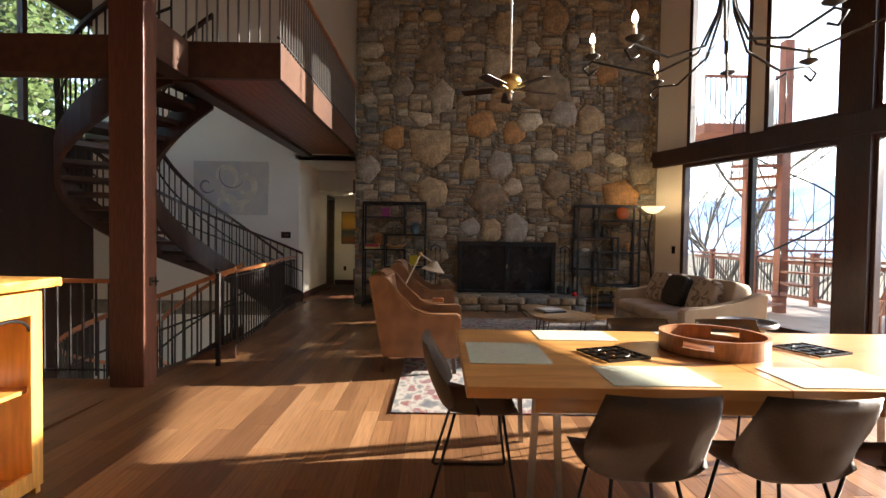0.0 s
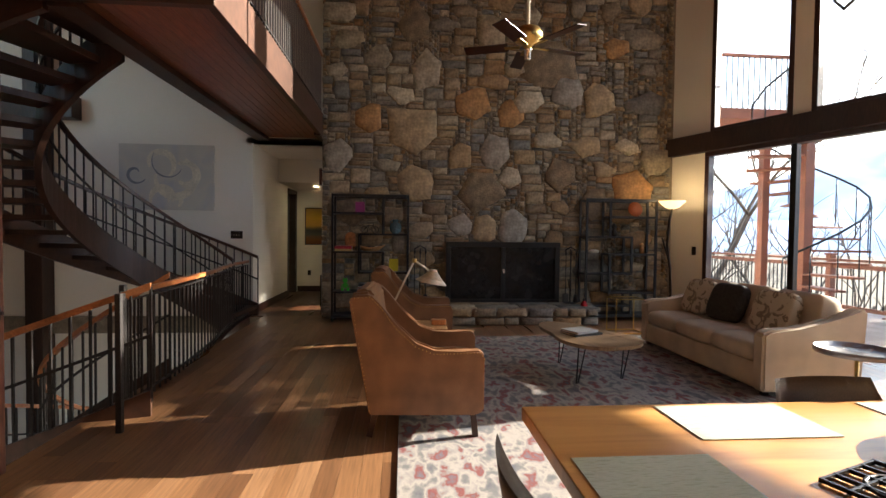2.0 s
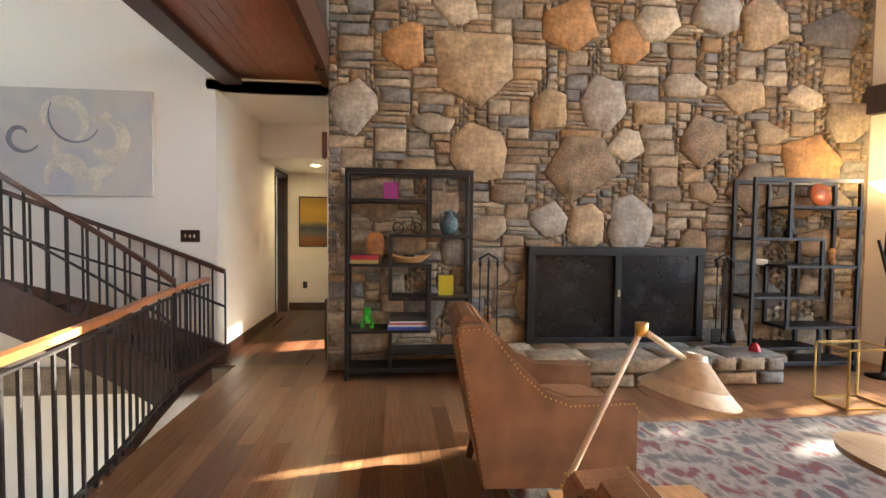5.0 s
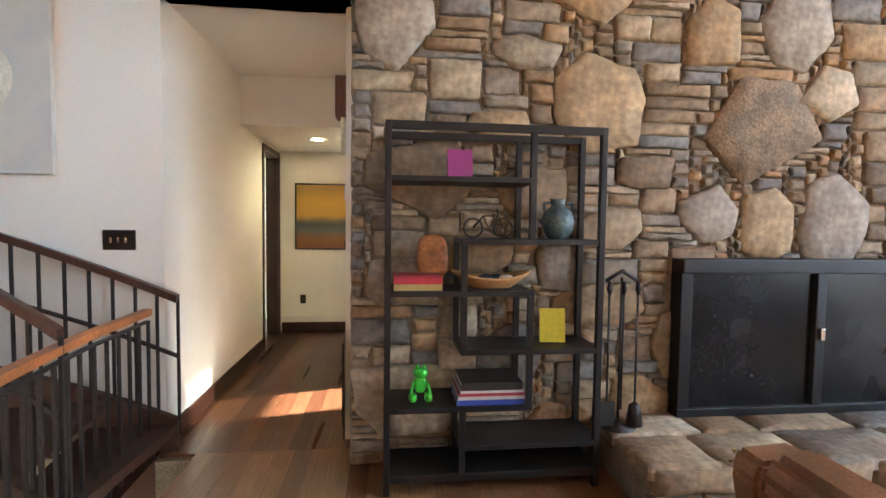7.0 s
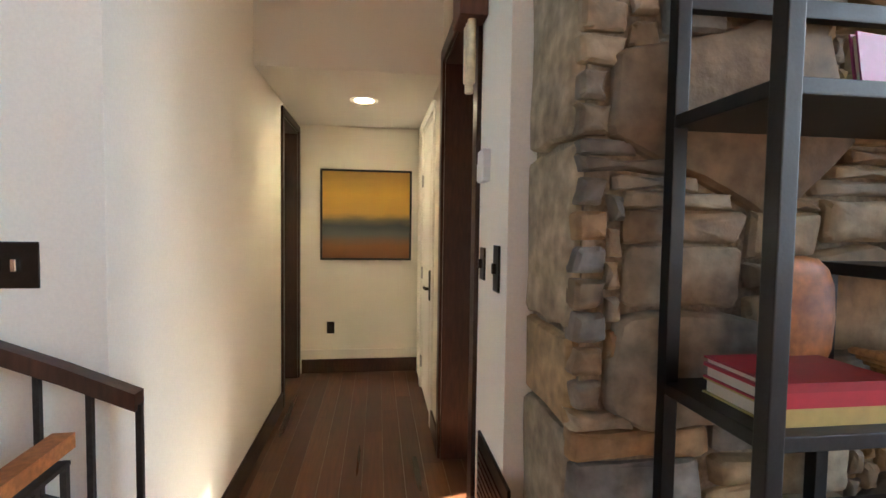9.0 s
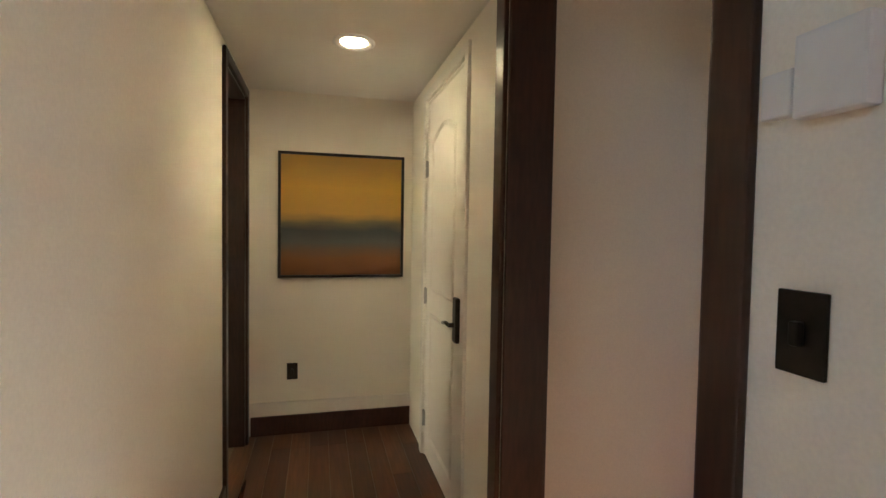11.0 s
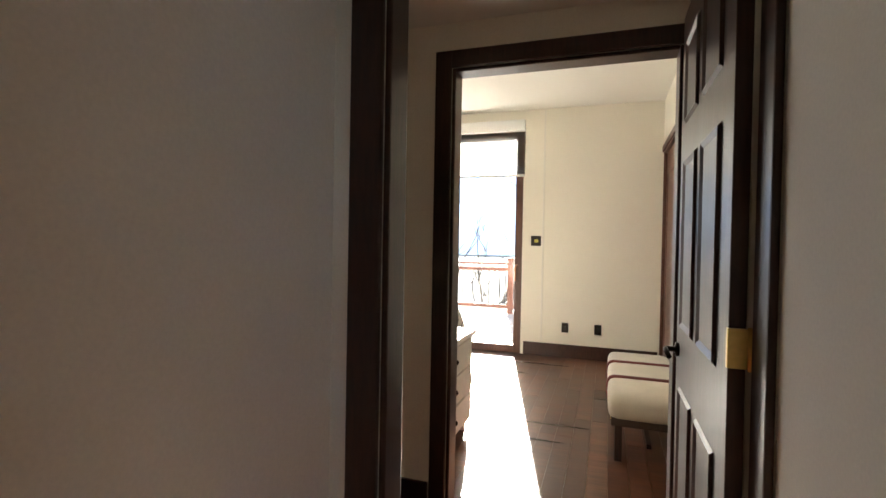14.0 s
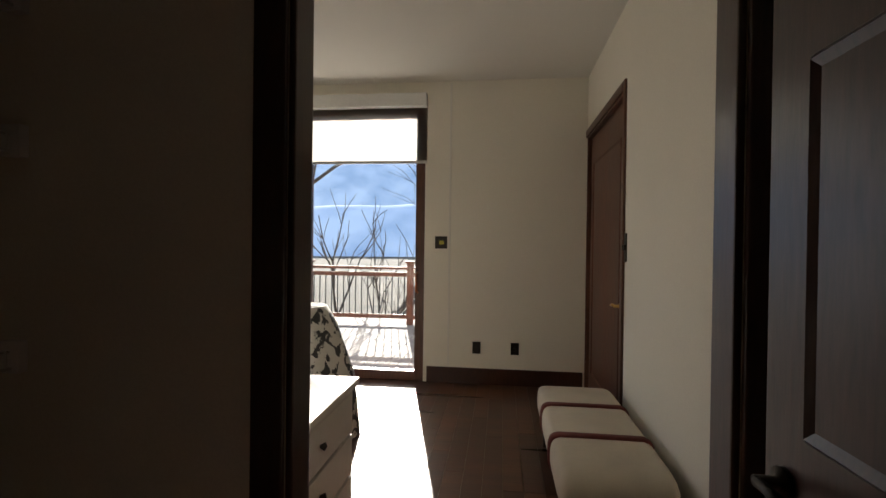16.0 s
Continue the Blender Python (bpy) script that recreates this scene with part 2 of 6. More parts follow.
def cushion(bm, cx, cy, cz, sx, sy, sz, m=None, n=8, puff=2.6):
    """A soft rounded block."""
    made = []
    r = bmesh.ops.create_grid(bm, x_segments=1, y_segments=1, size=0.001)
    bmesh.ops.delete(bm, geom=r["verts"], context="VERTS")
    rows = []
    for i in range(n + 1):
        phi = -math.pi / 2 + math.pi * i / n
        row = []
        for k in range(2 * n):
            th = 2 * math.pi * k / (2 * n)
            f = lambda c, e: math.copysign(abs(c) ** e, c)
            row.append(bm.verts.new((cx + sx / 2 * f(math.cos(phi), 1 / puff) * f(math.cos(th), 1 / puff), cy + sy / 2 * f(math.cos(phi), 1 / puff) * f(math.sin(th), 1 / puff), cz + sz / 2 * f(math.sin(phi), 0.7))))
        rows.append(row)
        made += row
    for a, b in zip(rows, rows[1:]):
        for k in range(2 * n):
            bm.faces.new((a[k], a[(k + 1) % (2 * n)], b[(k + 1) % (2 * n)], b[k])).smooth = True
    bmesh.ops.remove_doubles(bm, verts=made, dist=1e-4)
    made = [v for v in made if v.is_valid]
    if m is not None:
        bmesh.ops.transform(bm, matrix=m, verts=made)
    return bm


def mesh_of(bm, mat, smooth=False, name="mesh"):
    me = bpy.data.meshes.new(name)
    bmesh.ops.recalc_face_normals(bm, faces=bm.faces[:])
    bm.to_mesh(me)
    bm.free()
    if smooth:
        for p in me.polygons:
            p.use_smooth = True
    me.materials.append(mat)
    return me


def thing(name, m=None, label="", category="", group="", kind="", bm=None, mat=None):
    ob = new(name, mesh_of(bm, mat, name=name) if bm is not None else None)
    if m is not None:
        ob.matrix_basis = m
    return tagged(ob, label, category, group, kind)


def part(name, bm, mat, parent, label="", smooth=False):
    ob = new(name, mesh_of(bm, mat, smooth, name))
    ob.parent = parent
    return tagged(ob, label)


def structure(name, bm, mat, label, category):
    return thing(name, None, label, category, "", "structure", bm, mat)


# ---- plan ----
STONE_Y, STONE_L, STONE_R, ROOM_TOP = 9.72, -1.70, 4.36, 6.6
HALL_L, HALL_R, HALL_END = -2.93, -1.76, 13.5
WIN_ANGLE = radians(21.5)


def along_window(s, off=0.0, z=0.0):
    """A point s metres from the stone wall along the window wall; off: metres outward."""
    return Vector((4.36 + math.sin(WIN_ANGLE) * s + math.cos(WIN_ANGLE) * off, 9.8 - math.cos(WIN_ANGLE) * s + math.sin(WIN_ANGLE) * off, z))


WIN = Matrix.Translation((4.36, 9.8, 0)) @ Matrix.Rotation(WIN_ANGLE - math.pi / 2, 4, "Z")  # x: along the wall, y: outward


def wbox(s0, s1, o0, o1, z0, z1, bev=0.0):
    return bbox(s0, s1, o0, o1, z0, z1, bev, WIN)


# floor bed under the planks, with the stairwell left open
bm = bmesh.new()
a, b = along_window(13.9, 0.15), along_window(-0.1, 0.15)
lo, hi = [[bm.verts.new((x, y, z)) for x, y in ((-2.62, -3.2), (a.x, -3.2), (b.x, b.y), (-2.62, 9.9))] for z in (-0.3, -0.022)]
for k in range(4):
    bm.faces.new((lo[k], lo[(k + 1) % 4], hi[(k + 1) % 4], hi[k]))
bm.faces.new(hi)
bm.faces.new(lo[::-1])
for x0, x1, y0, y1 in ((-7.2, -2.62, -3.2, 4.55), (-2.99, 0.6, 9.9, 14.6), (-7.2, -2.99, 10.0, 14.6), (0.6, 4.6, 9.9, 15.2)):
    box(bm, x0, x1, y0, y1, -0.3, -0.02)
structure("floor", bm, mortar, "dark wooden subfloor under the planks", "floor")
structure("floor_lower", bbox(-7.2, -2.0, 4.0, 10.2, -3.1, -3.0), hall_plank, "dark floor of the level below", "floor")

# walls of the living room
structure("wall_north", bbox(-7.2, HALL_L, 10.07, 10.2, -3.0, ROOM_TOP), plaster, "cream plaster wall beside the stairs", "wall")
structure("wall_south", bbox(-7.2, 9.2, -3.3, -3.2, 0, ROOM_TOP), plaster, "plain cream plaster wall", "wall")
bm = bmesh.new()
box(bm, -7.3, -7.2, -3.2, 5.0, 0, ROOM_TOP)
box(bm, -7.3, -7.2, 5.0, 10.2, -3.0, 3.3)
box(bm, -7.3, -7.2, 5.0, 10.2, 5.6, ROOM_TOP)
structure("wall_west", bm, dark_wood, "dark timber wall behind the stairs", "wall")
def slab_to_windows(z0, z1, west, south, out):
    """A slab that ends along the window wall."""
    a, b = along_window((9.8 - south) / math.cos(WIN_ANGLE), out), along_window(-0.2, out)
    ring = [(west, south), (a.x, south), (b.x, b.y), (b.x, 10.2), (west, 10.2)]
    bm = bmesh.new()
    lo, hi = [bm.verts.new((x, y, z0)) for x, y in ring], [bm.verts.new((x, y, z1)) for x, y in ring]
    for k in range(5):
        bm.faces.new((lo[k], lo[(k + 1) % 5], hi[(k + 1) % 5], hi[k]))
    bm.faces.new(lo[::-1])
    bm.faces.new(hi)
    return bm


structure("ceiling", slab_to_windows(ROOM_TOP, ROOM_TOP + 0.15, -7.3, -3.3, 0.2), soffit_wood, "high wooden ceiling", "ceiling")

# stone wall core
bm = bmesh.new()
box(bm, STONE_L + 0.03, STONE_R + 0.3, STONE_Y, STONE_Y + 0.36, 0, ROOM_TOP)
structure("wall_stone", bm, mortar, "tall fieldstone chimney wall with grey-brown mortar", "wall")

# window wall
structure("wall_east_near", wbox(-0.2, 0.72, 0, 0.18, 0, ROOM_TOP), plaster, "narrow cream plaster wall beside the window", "wall")
structure("wall_east_far", wbox(9.0, 14.2, 0, 0.18, 0, ROOM_TOP), plaster, "cream plaster wall beyond the windows", "wall")
structure("wall_east_top", wbox(-0.2, 9.0, 0, 0.18, 6.2, ROOM_TOP), plaster, "cream plaster strip above the windows", "wall")
structure("beam_window", wbox(-0.05, 9.0, -0.12, 0.16, 2.83, 3.14, 0.01), dark_wood, "dark timber beam across the window wall", "beam")
structure("post_window", wbox(3.37, 3.75, -0.10, 0.18, 0, 6.2, 0.01), dark_wood, "dark timber post between the windows", "post")
structure("post_window_far", wbox(9.0, 9.3, -0.10, 0.2, 0, 6.2, 0.01), dark_wood, "dark timber post at the end of the windows", "post")


def window(name, s0, s1, z0, z1, stiles=(), label="tall window in a dark timber frame", fr=0.07):
    w = thing(name, None, label, "window", "", "structure")
    for a, b, c, d in ((s0, s1, z0, z0 + fr), (s0, s1, z1 - fr, z1), (s0, s0 + fr, z0 + fr, z1 - fr), (s1 - fr, s1, z0 + fr, z1 - fr)):
        part("window_frame", wbox(a, b, -0.02, 0.12, c, d, 0.006), trim_wood, w)
    for s in stiles:
        part("stile", wbox(s - 0.04, s + 0.04, 0.0, 0.11, z0 + fr, z1 - fr, 0.006), dark_bronze, w)
    edges = [s0 + fr] + list(stiles) + [s1 - fr]
    for a, b in zip(edges, edges[1:]):
        p = part("pane", wbox(a, b, 0.045, 0.053, z0 + fr, z1 - fr), glass, w)
        p.visible_shadow = False
    return w


window("window_1", 0.72, 3.37, 0.0, 2.83, (2.05,), "sliding glass door in a dark timber frame")
window("window_2", 0.80, 2.03, 3.14, 6.2)
window("window_3", 2.26, 3.37, 3.14, 6.2)
window("window_4", 3.75, 9.0, 0.0, 2.83, (5.5, 7.25), "sliding glass doors in a dark timber frame", 0.05)
window("window_5", 3.75, 9.0, 3.14, 6.2, (5.5, 7.25))
structure("mullion_upper", wbox(2.03, 2.26, -0.02, 0.16, 3.14, 6.2, 0.005), plaster, "cream plaster strip between two windows", "wall")
structure("wall_upper_strip", wbox(0.72, 0.80, 0, 0.16, 3.14, 6.2), plaster, "cream plaster strip beside the window", "wall")

# hall
structure("wall_hall_west", bbox(HALL_L - 0.14, HALL_L, 10.2, 12.55, 0, 3.0), plaster, "cream plaster hall wall", "wall")
bm = bbox(HALL_L - 0.14, HALL_L, 13.40, HALL_END + 0.1, 0, 3.0)
box(bm, HALL_L - 0.14, HALL_L, 12.55, 13.40, 2.42, 3.0)
structure("wall_hall_west_end", bm, plaster, "cream plaster hall wall around a doorway", "wall")
structure("wall_hall_end", bbox(HALL_L, HALL_R, HALL_END, HALL_END + 0.1, 0, 3.0), plaster, "cream plaster wall at the end of the hall", "wall")
bm = bbox(HALL_R, HALL_R + 0.18, 10.08, 10.6, 0, 3.0)
box(bm, HALL_R, HALL_R + 0.18, 10.6, 11.6, 2.62, 3.0)
structure("wall_hall_east", bm, plaster, "cream plaster hall wall with switches", "wall")
bm = bbox(HALL_R, HALL_R + 0.18, 11.6, 12.12, 0, 3.0)
box(bm, HALL_R, HALL_R + 0.18, 12.98, HALL_END, 0, 3.0)
box(bm, HALL_R, HALL_R + 0.18, 12.12, 12.98, 2.34, 3.0)
structure("wall_hall_east_end", bm, plaster, "cream plaster hall wall around a white door", "wall")
structure("ceiling_hall", bbox(HALL_L - 0.1, HALL_R + 0.1, 10.07, 11.72, 2.95, 3.05), ceil_paint, "white plaster ceiling over the hall entrance", "ceiling")
structure("ceiling_hall_low", bbox(HALL_L, HALL_R, 11.72, HALL_END, 2.47, 2.95), ceil_paint, "lowered white plaster ceiling of the hall", "ceiling")
structure("wall_over_hall", bbox(HALL_L, STONE_L + 0.03, 10.07, 10.2, 2.95, ROOM_TOP), plaster, "cream plaster wall above the hall", "wall")

# alcove, closet, bedroom
AX, BX, FX = -0.6, 0.62, 4.49
structure("wall_alcove_north", bbox(HALL_R + 0.18, AX, 11.72, 11.84, 0, 2.62), plaster, "cream plaster wall of the alcove", "wall")
structure("wall_alcove_south", bbox(HALL_R + 0.18, AX, 10.48, 10.6, 0, 2.62), plaster, "cream plaster wall of the alcove", "wall")
bm = bbox(AX, AX + 0.12, 11.56, 13.4, 0, 2.62)
box(bm, AX, AX + 0.12, 10.38, 10.60, 0, 2.62)
box(bm, AX, AX + 0.12, 10.60, 11.56, 2.46, 2.62)
structure("wall_closet_west", bm, plaster, "cream plaster wall around the closet door", "wall")
bm = bbox(BX, BX + 0.12, 11.76, 15.0, 0, 3.2)
box(bm, BX, BX + 0.12, 10.24, 10.64, 0, 3.2)
box(bm, BX, BX + 0.12, 10.64, 11.76, 2.38, 3.2)
structure("wall_bedroom_west", bm, plaster, "cream plaster wall around the bedroom doorway", "wall")
structure("wall_closet_north", bbox(AX + 0.12, BX, 13.3, 13.4, 0, 2.62), plaster, "cream plaster wall behind the closet shelves", "wall")
structure("wall_closet_south", bbox(AX + 0.12, BX, 10.24, 10.36, 0, 2.62), plaster, "cream plaster wall of the closet", "wall")
structure("ceiling_alcove", bbox(HALL_R + 0.18, BX, 10.24, 13.4, 2.62, 2.72), ceil_paint, "white plaster ceiling of the alcove", "ceiling")
bm = bbox(BX + 0.12, 2.95, 10.22, 10.34, 0, 3.2)
box(bm, 2.95, 4.55, 10.22, 10.34, 2.62, 3.2)
box(bm, 4.55, FX + 0.16, 10.22, 10.34, 0, 3.2)
structure("wall_bedroom_south", bm, plaster, "cream plaster bedroom wall with a dark door", "wall")
bm = bbox(FX, FX + 0.14, 10.34, 12.02, 0, 3.2)
box(bm, FX, FX + 0.14, 12.02, 14.0, 2.92, 3.2)
box(bm, FX, FX + 0.14, 14.0, 15.0, 0, 3.2)
structure("wall_bedroom_east", bm, plaster, "cream plaster bedroom wall with a glass door", "wall")
structure("wall_bedroom_north", bbox(BX, FX + 0.14, 15.0, 15.1, 0, 3.2), plaster, "cream plaster bedroom wall", "wall")
structure("ceiling_bedroom", bbox(BX, FX + 0.14, 10.22, 15.1, 3.2, 3.3), ceil_paint, "white plaster bedroom ceiling", "ceiling")


def casing(name, axis, c, a0, a1, top, depth=0.13, w=0.10, mat=trim_wood, label="dark mahogany door casing", back=True):
    """A casing and jamb lining around an opening in a wall at c (x or y), from a0 to a1 along it."""
    f = thing(name, None, label, "door frame", "", "structure")

    def b(p, q, lo, hi, z0, z1):
        return bbox(lo, hi, p, q, z0, z1, 0.006) if axis == "x" else bbox(p, q, lo, hi, z0, z1, 0.006)
    for side in ((c - 0.018, c + 0.002), (c + depth - 0.002, c + depth + 0.018)):
        part("casing_leg", b(a0 - w, a0, side[0], side[1], 0, top + w), mat, f)
        part("casing_leg", b(a1, a1 + w, side[0], side[1], 0, top + w), mat, f)
        part("casing_head", b(a0, a1, side[0], side[1], top, top + w), mat, f)
    part("jamb", b(a0, a0 + 0.02, c, c + depth, 0, top), mat, f)
    part("jamb", b(a1 - 0.02, a1, c, c + depth, 0, top), mat, f)
    part("jamb_head", b(a0 + 0.02, a1 - 0.02, c, c + depth, top - 0.02, top), mat, f)
    return f


casing("door_frame_hall_opening", "x", HALL_R, 10.6, 11.6, 2.52, 0.18, 0.09)
casing("door_frame_closet", "x", AX, 10.60, 11.56, 2.46, 0.12, 0.10)
casing("door_frame_bedroom", "x", BX, 10.64, 11.76, 2.38, 0.12, 0.09)
casing("door_frame_hall_west", "x", HALL_L - 0.14, 12.62, 13.36, 2.37, 0.14, 0.06)

# ---- doors, baseboards, fittings of the hall ----
def slab_door(name, m, w, h, mat, label, panels, handle_mat, handle_x, t=0.04, hinges=(), hinge_mat=None, lock=False):
    """A panelled door leaf, standing on its origin; x: along its width, y: its thickness."""
    d = thing(name, m, label, "door", "", "structure")
    part("leaf", bbox(0, w, -t / 2, t / 2, 0.01, h, 0.003), mat, d)
    for x0, x1, z0, z1, arch in panels:
        for sgn in (-1, 1):
            bm = bmesh.new()
            n = 10 if arch else 1
            outer = [(x0, z0), (x1, z0)] + [(x1 + (x0 - x1) * i / n, z1 + (0.07 * math.sin(math.pi * i / n) if arch else 0)) for i in range(n + 1)]
            inner = [(x + (0.028 if x < (x0 + x1) / 2 else -0.028) * (1 if abs(x - (x0 + x1) / 2) > 0.03 else 0), z + (0.028 if z < (z0 + z1) / 2 else -0.028)) for x, z in outer]
            y = sgn * (t / 2 + 0.001)
            va = [bm.verts.new((x, y, z)) for x, z in outer]
            vb = [bm.verts.new((x + 0.35 * (p - x), y + sgn * 0.010, z + 0.35 * (q - z))) for (x, z), (p, q) in zip(outer, inner)]
            vc = [bm.verts.new((p, y + sgn * 0.002, q)) for p, q in inner]
            k = len(va)
            for i in range(k):
                j = (i + 1) % k
                bm.faces.new((va[i], va[j], vb[j], vb[i]))
                bm.faces.new((vb[i], vb[j], vc[j], vc[i]))
            bm.faces.new(vc)
            part("panel_moulding", bm, mat, d)
    for sgn in (-1, 1):
        hd = part("door_handle", lathe(bmesh.new(), [(0.03, 0), (0.03, 0.012), (0.012, 0.016), (0.012, 0.055)], 16), handle_mat, d)
        hd.matrix_basis = Matrix.Translation((handle_x, sgn * t / 2, 1.02)) @ Matrix.Rotation(-sgn * math.pi / 2, 4, "X")
        dirx = 1 if handle_x < w / 2 else -1
        lev = part("lever", tube(bmesh.new(), [(handle_x, sgn * (t / 2 + 0.05), 1.02), (handle_x + dirx * 0.05, sgn * (t / 2 + 0.055), 1.025), (handle_x + dirx * 0.12, sgn * (t / 2 + 0.05), 1.012)], 0.010, 10), handle_mat, d)
        if lock:
            part("lock_plate", bbox(handle_x - 0.035, handle_x + 0.035, min(sgn * t / 2, sgn * (t / 2 + 0.025)), max(sgn * t / 2, sgn * (t / 2 + 0.025)), 0.93, 1.16, 0.01), handle_mat, d)
    for x, z in hinges:
        hb = bbox(x - 0.012, x + 0.006, -t / 2 - 0.006, t / 2 + 0.004, z, z + 0.10, 0.002)
        tube(hb, [(x - 0.012, -t / 2 - 0.008, z - 0.004), (x - 0.012, -t / 2 - 0.008, z + 0.104)], 0.008, 8)
        part("hinge", hb, hinge_mat, d, "brass hinge" if hinge_mat is brass else "")
    return d


PANELS_WHITE = [(0.13, 0.66, 1.12, 2.06, True), (0.13, 0.66, 0.16, 0.98, False)]
slab_door("door_1", pose(HALL_R + 0.024, 12.96, 0, 0, 0, -90), 0.82, 2.32, white_paint, "white two-panel door with a dark lever and lock", PANELS_WHITE, dark_bronze, 0.745, hinges=((0.0, 0.2), (0.0, 1.02), (0.0, 1.85)), hinge_mat=steel, lock=True)
casing("door_frame_white", "x", HALL_R, 12.12, 12.98, 2.34, 0.18, 0.06, white_paint, "white painted door casing")
six = [(0.13, 0.41, 1.95, 2.28, False), (0.51, 0.79, 1.95, 2.28, False), (0.13, 0.41, 1.12, 1.80, False), (0.51, 0.79, 1.12, 1.80, False), (0.13, 0.41, 0.25, 0.88, False), (0.51, 0.79, 0.25, 0.88, False)]
slab_door("door_2", pose(AX + 0.145, 10.645, 0, 0, 0, 0), 0.92, 2.43, trim_wood, "dark six-panel wooden door standing open", six, dark_bronze, 0.85, hinges=((0.0, 0.25), (0.0, 1.15), (0.0, 2.15)), hinge_mat=brass)
slab_door("door_3", pose(3.05, 10.285, 0, 0, 0, 0), 1.40, 2.56, post_wood, "closed brown wooden bedroom door", [(0.15, 1.25, 0.2, 2.3, False)], brass, 0.1)
casing("door_frame_bedroom_side", "y", 10.22, 3.0, 4.5, 2.58, 0.12, 0.07, post_wood, "brown wooden door casing")
slab_door("door_4", pose(HALL_L - 0.16, 13.33, 0, 0, 0, -176), 0.70, 2.33, trim_wood, "dark wooden door standing open off the hall", [(0.1, 0.5, 1.1, 1.9, False), (0.1, 0.5, 0.2, 0.95, False)], dark_bronze, 0.56)
structure("wall_side_room", bbox(-7.2, -7.1, 10.2, 14.6, 0, 3.0), plaster, "plain cream wall of a side room", "wall")
structure("wall_side_room_north", bbox(-7.2, HALL_L, 14.5, 14.6, 0, 3.0), plaster, "plain cream wall of a side room", "wall")
structure("ceiling_side_room", bbox(-7.2, HALL_L - 0.1, 10.2, 14.6, 3.0, 3.1), ceil_paint, "white ceiling of a side room", "ceiling")


def baseboard(name, x0, x1, y0, y1, mat=trim_wood, h=0.14):
    bm = bbox(x0, x1, y0, y1, 0, h, 0.004)
    structure(name, bm, mat, "dark mahogany baseboard", "baseboard")


baseboard("baseboard_hall_west", HALL_L, HALL_L + 0.016, 10.07, 12.56)
baseboard("baseboard_hall_end", HALL_L + 0.016, HALL_R, HALL_END - 0.016, HALL_END)
structure("trim_hall_end", bbox(HALL_L, HALL_R, HALL_END - 0.022, HALL_END - 0.001, 0.145, 0.24, 0.004), white_paint, "cream moulding above the baseboard", "trim")
baseboard("baseboard_hall_east", HALL_R - 0.016, HALL_R, 11.70, 12.06)
baseboard("baseboard_hall_near", HALL_R - 0.016, HALL_R, 10.08, 10.50)
baseboard("baseboard_painting_wall", -3.6, HALL_L, 10.054, 10.07)
baseboard("baseboard_alcove", HALL_R + 0.2, AX - 0.02, 11.704, 11.72)
baseboard("baseboard_closet", BX - 0.016, BX, 11.86, 13.3)
baseboard("baseboard_bedroom_east", FX - 0.018, FX, 10.36, 11.98, trim_wood, 0.17)
baseboard("baseboard_bedroom_south", BX + 0.14, 2.92, 10.34, 10.356, trim_wood, 0.17)
structure("trim_bedroom_panel", bbox(FX - 0.012, FX, 11.74, 11.76, 0.17, 3.18), white_paint, "thin cream moulding on the bedroom wall", "trim")


def wall_plate(name, m, w, h, mat, label, kind_parts=1, knob=None):
    """A switch or socket plate on a wall; x: along it, y: out of it."""
    p = thing(name, m, label, "outlet" if "outlet" in name else "switch")
    part("plate", bbox(-w / 2, w / 2, 0, 0.008, -h / 2, h / 2, 0.003), mat, p)
    for i in range(kind_parts):
        x = (i - (kind_parts - 1) / 2) * 0.045
        part("toggle", bbox(x - 0.008, x + 0.008, 0.008, 0.022, -0.018, 0.018, 0.003), knob or mat, p)
    return p


switch = wall_plate("light_switch", pose(-3.2, 10.07, 1.38, 0, 0, 180), 0.20, 0.13, dark_bronze, "polished dark metal switch plate on the cream wall", 3, chrome)
wall_plate("light_switch", pose(HALL_R, 10.42, 1.36, 0, 0, 90), 0.075, 0.125, dark_bronze, "dark metal light switch on the hall wall")
wall_plate("light_switch", pose(HALL_R, 10.20, 1.36, 0, 0, 90), 0.075, 0.16, dark_bronze, "dark metal light switch on the hall wall")
wall_plate("wall_outlet", pose(-2.63, HALL_END, 0.46, 0, 0, 180), 0.075, 0.12, dark_bronze, "dark outlet plate on the end wall", 1)
wall_plate("wall_outlet", pose(FX, 11.45, 0.385, 0, 0, 90), 0.085, 0.125, dark_bronze, "dark outlet plate on the bedroom wall")
wall_plate("wall_outlet", pose(FX, 11.05, 0.385, 0, 0, 90), 0.085, 0.125, dark_bronze, "dark outlet plate on the bedroom wall")
wall_plate("light_switch", pose(2.9, 10.34, 1.46, 0, 0, 0), 0.06, 0.20, dark_bronze, "dark metal switch plate beside the bedroom door", 2)
th = wall_plate("alarm_keypad", pose(FX, 11.84, 1.49, 0, 0, 90), 0.13, 0.13, dark_bronze, "small dark keypad with a yellow light", 0)
part("display", bbox(-0.03, 0.02, 0.008, 0.012, -0.02, 0.02), material("yellow display", (0.5, 0.45, 0.06), 0.4, bump=0), th)
wall_plate("light_switch", WIN @ pose(0.55, 0, 1.2, 0, 0, 180), 0.075, 0.14, dark_bronze, "dark metal switch beside the sliding door")

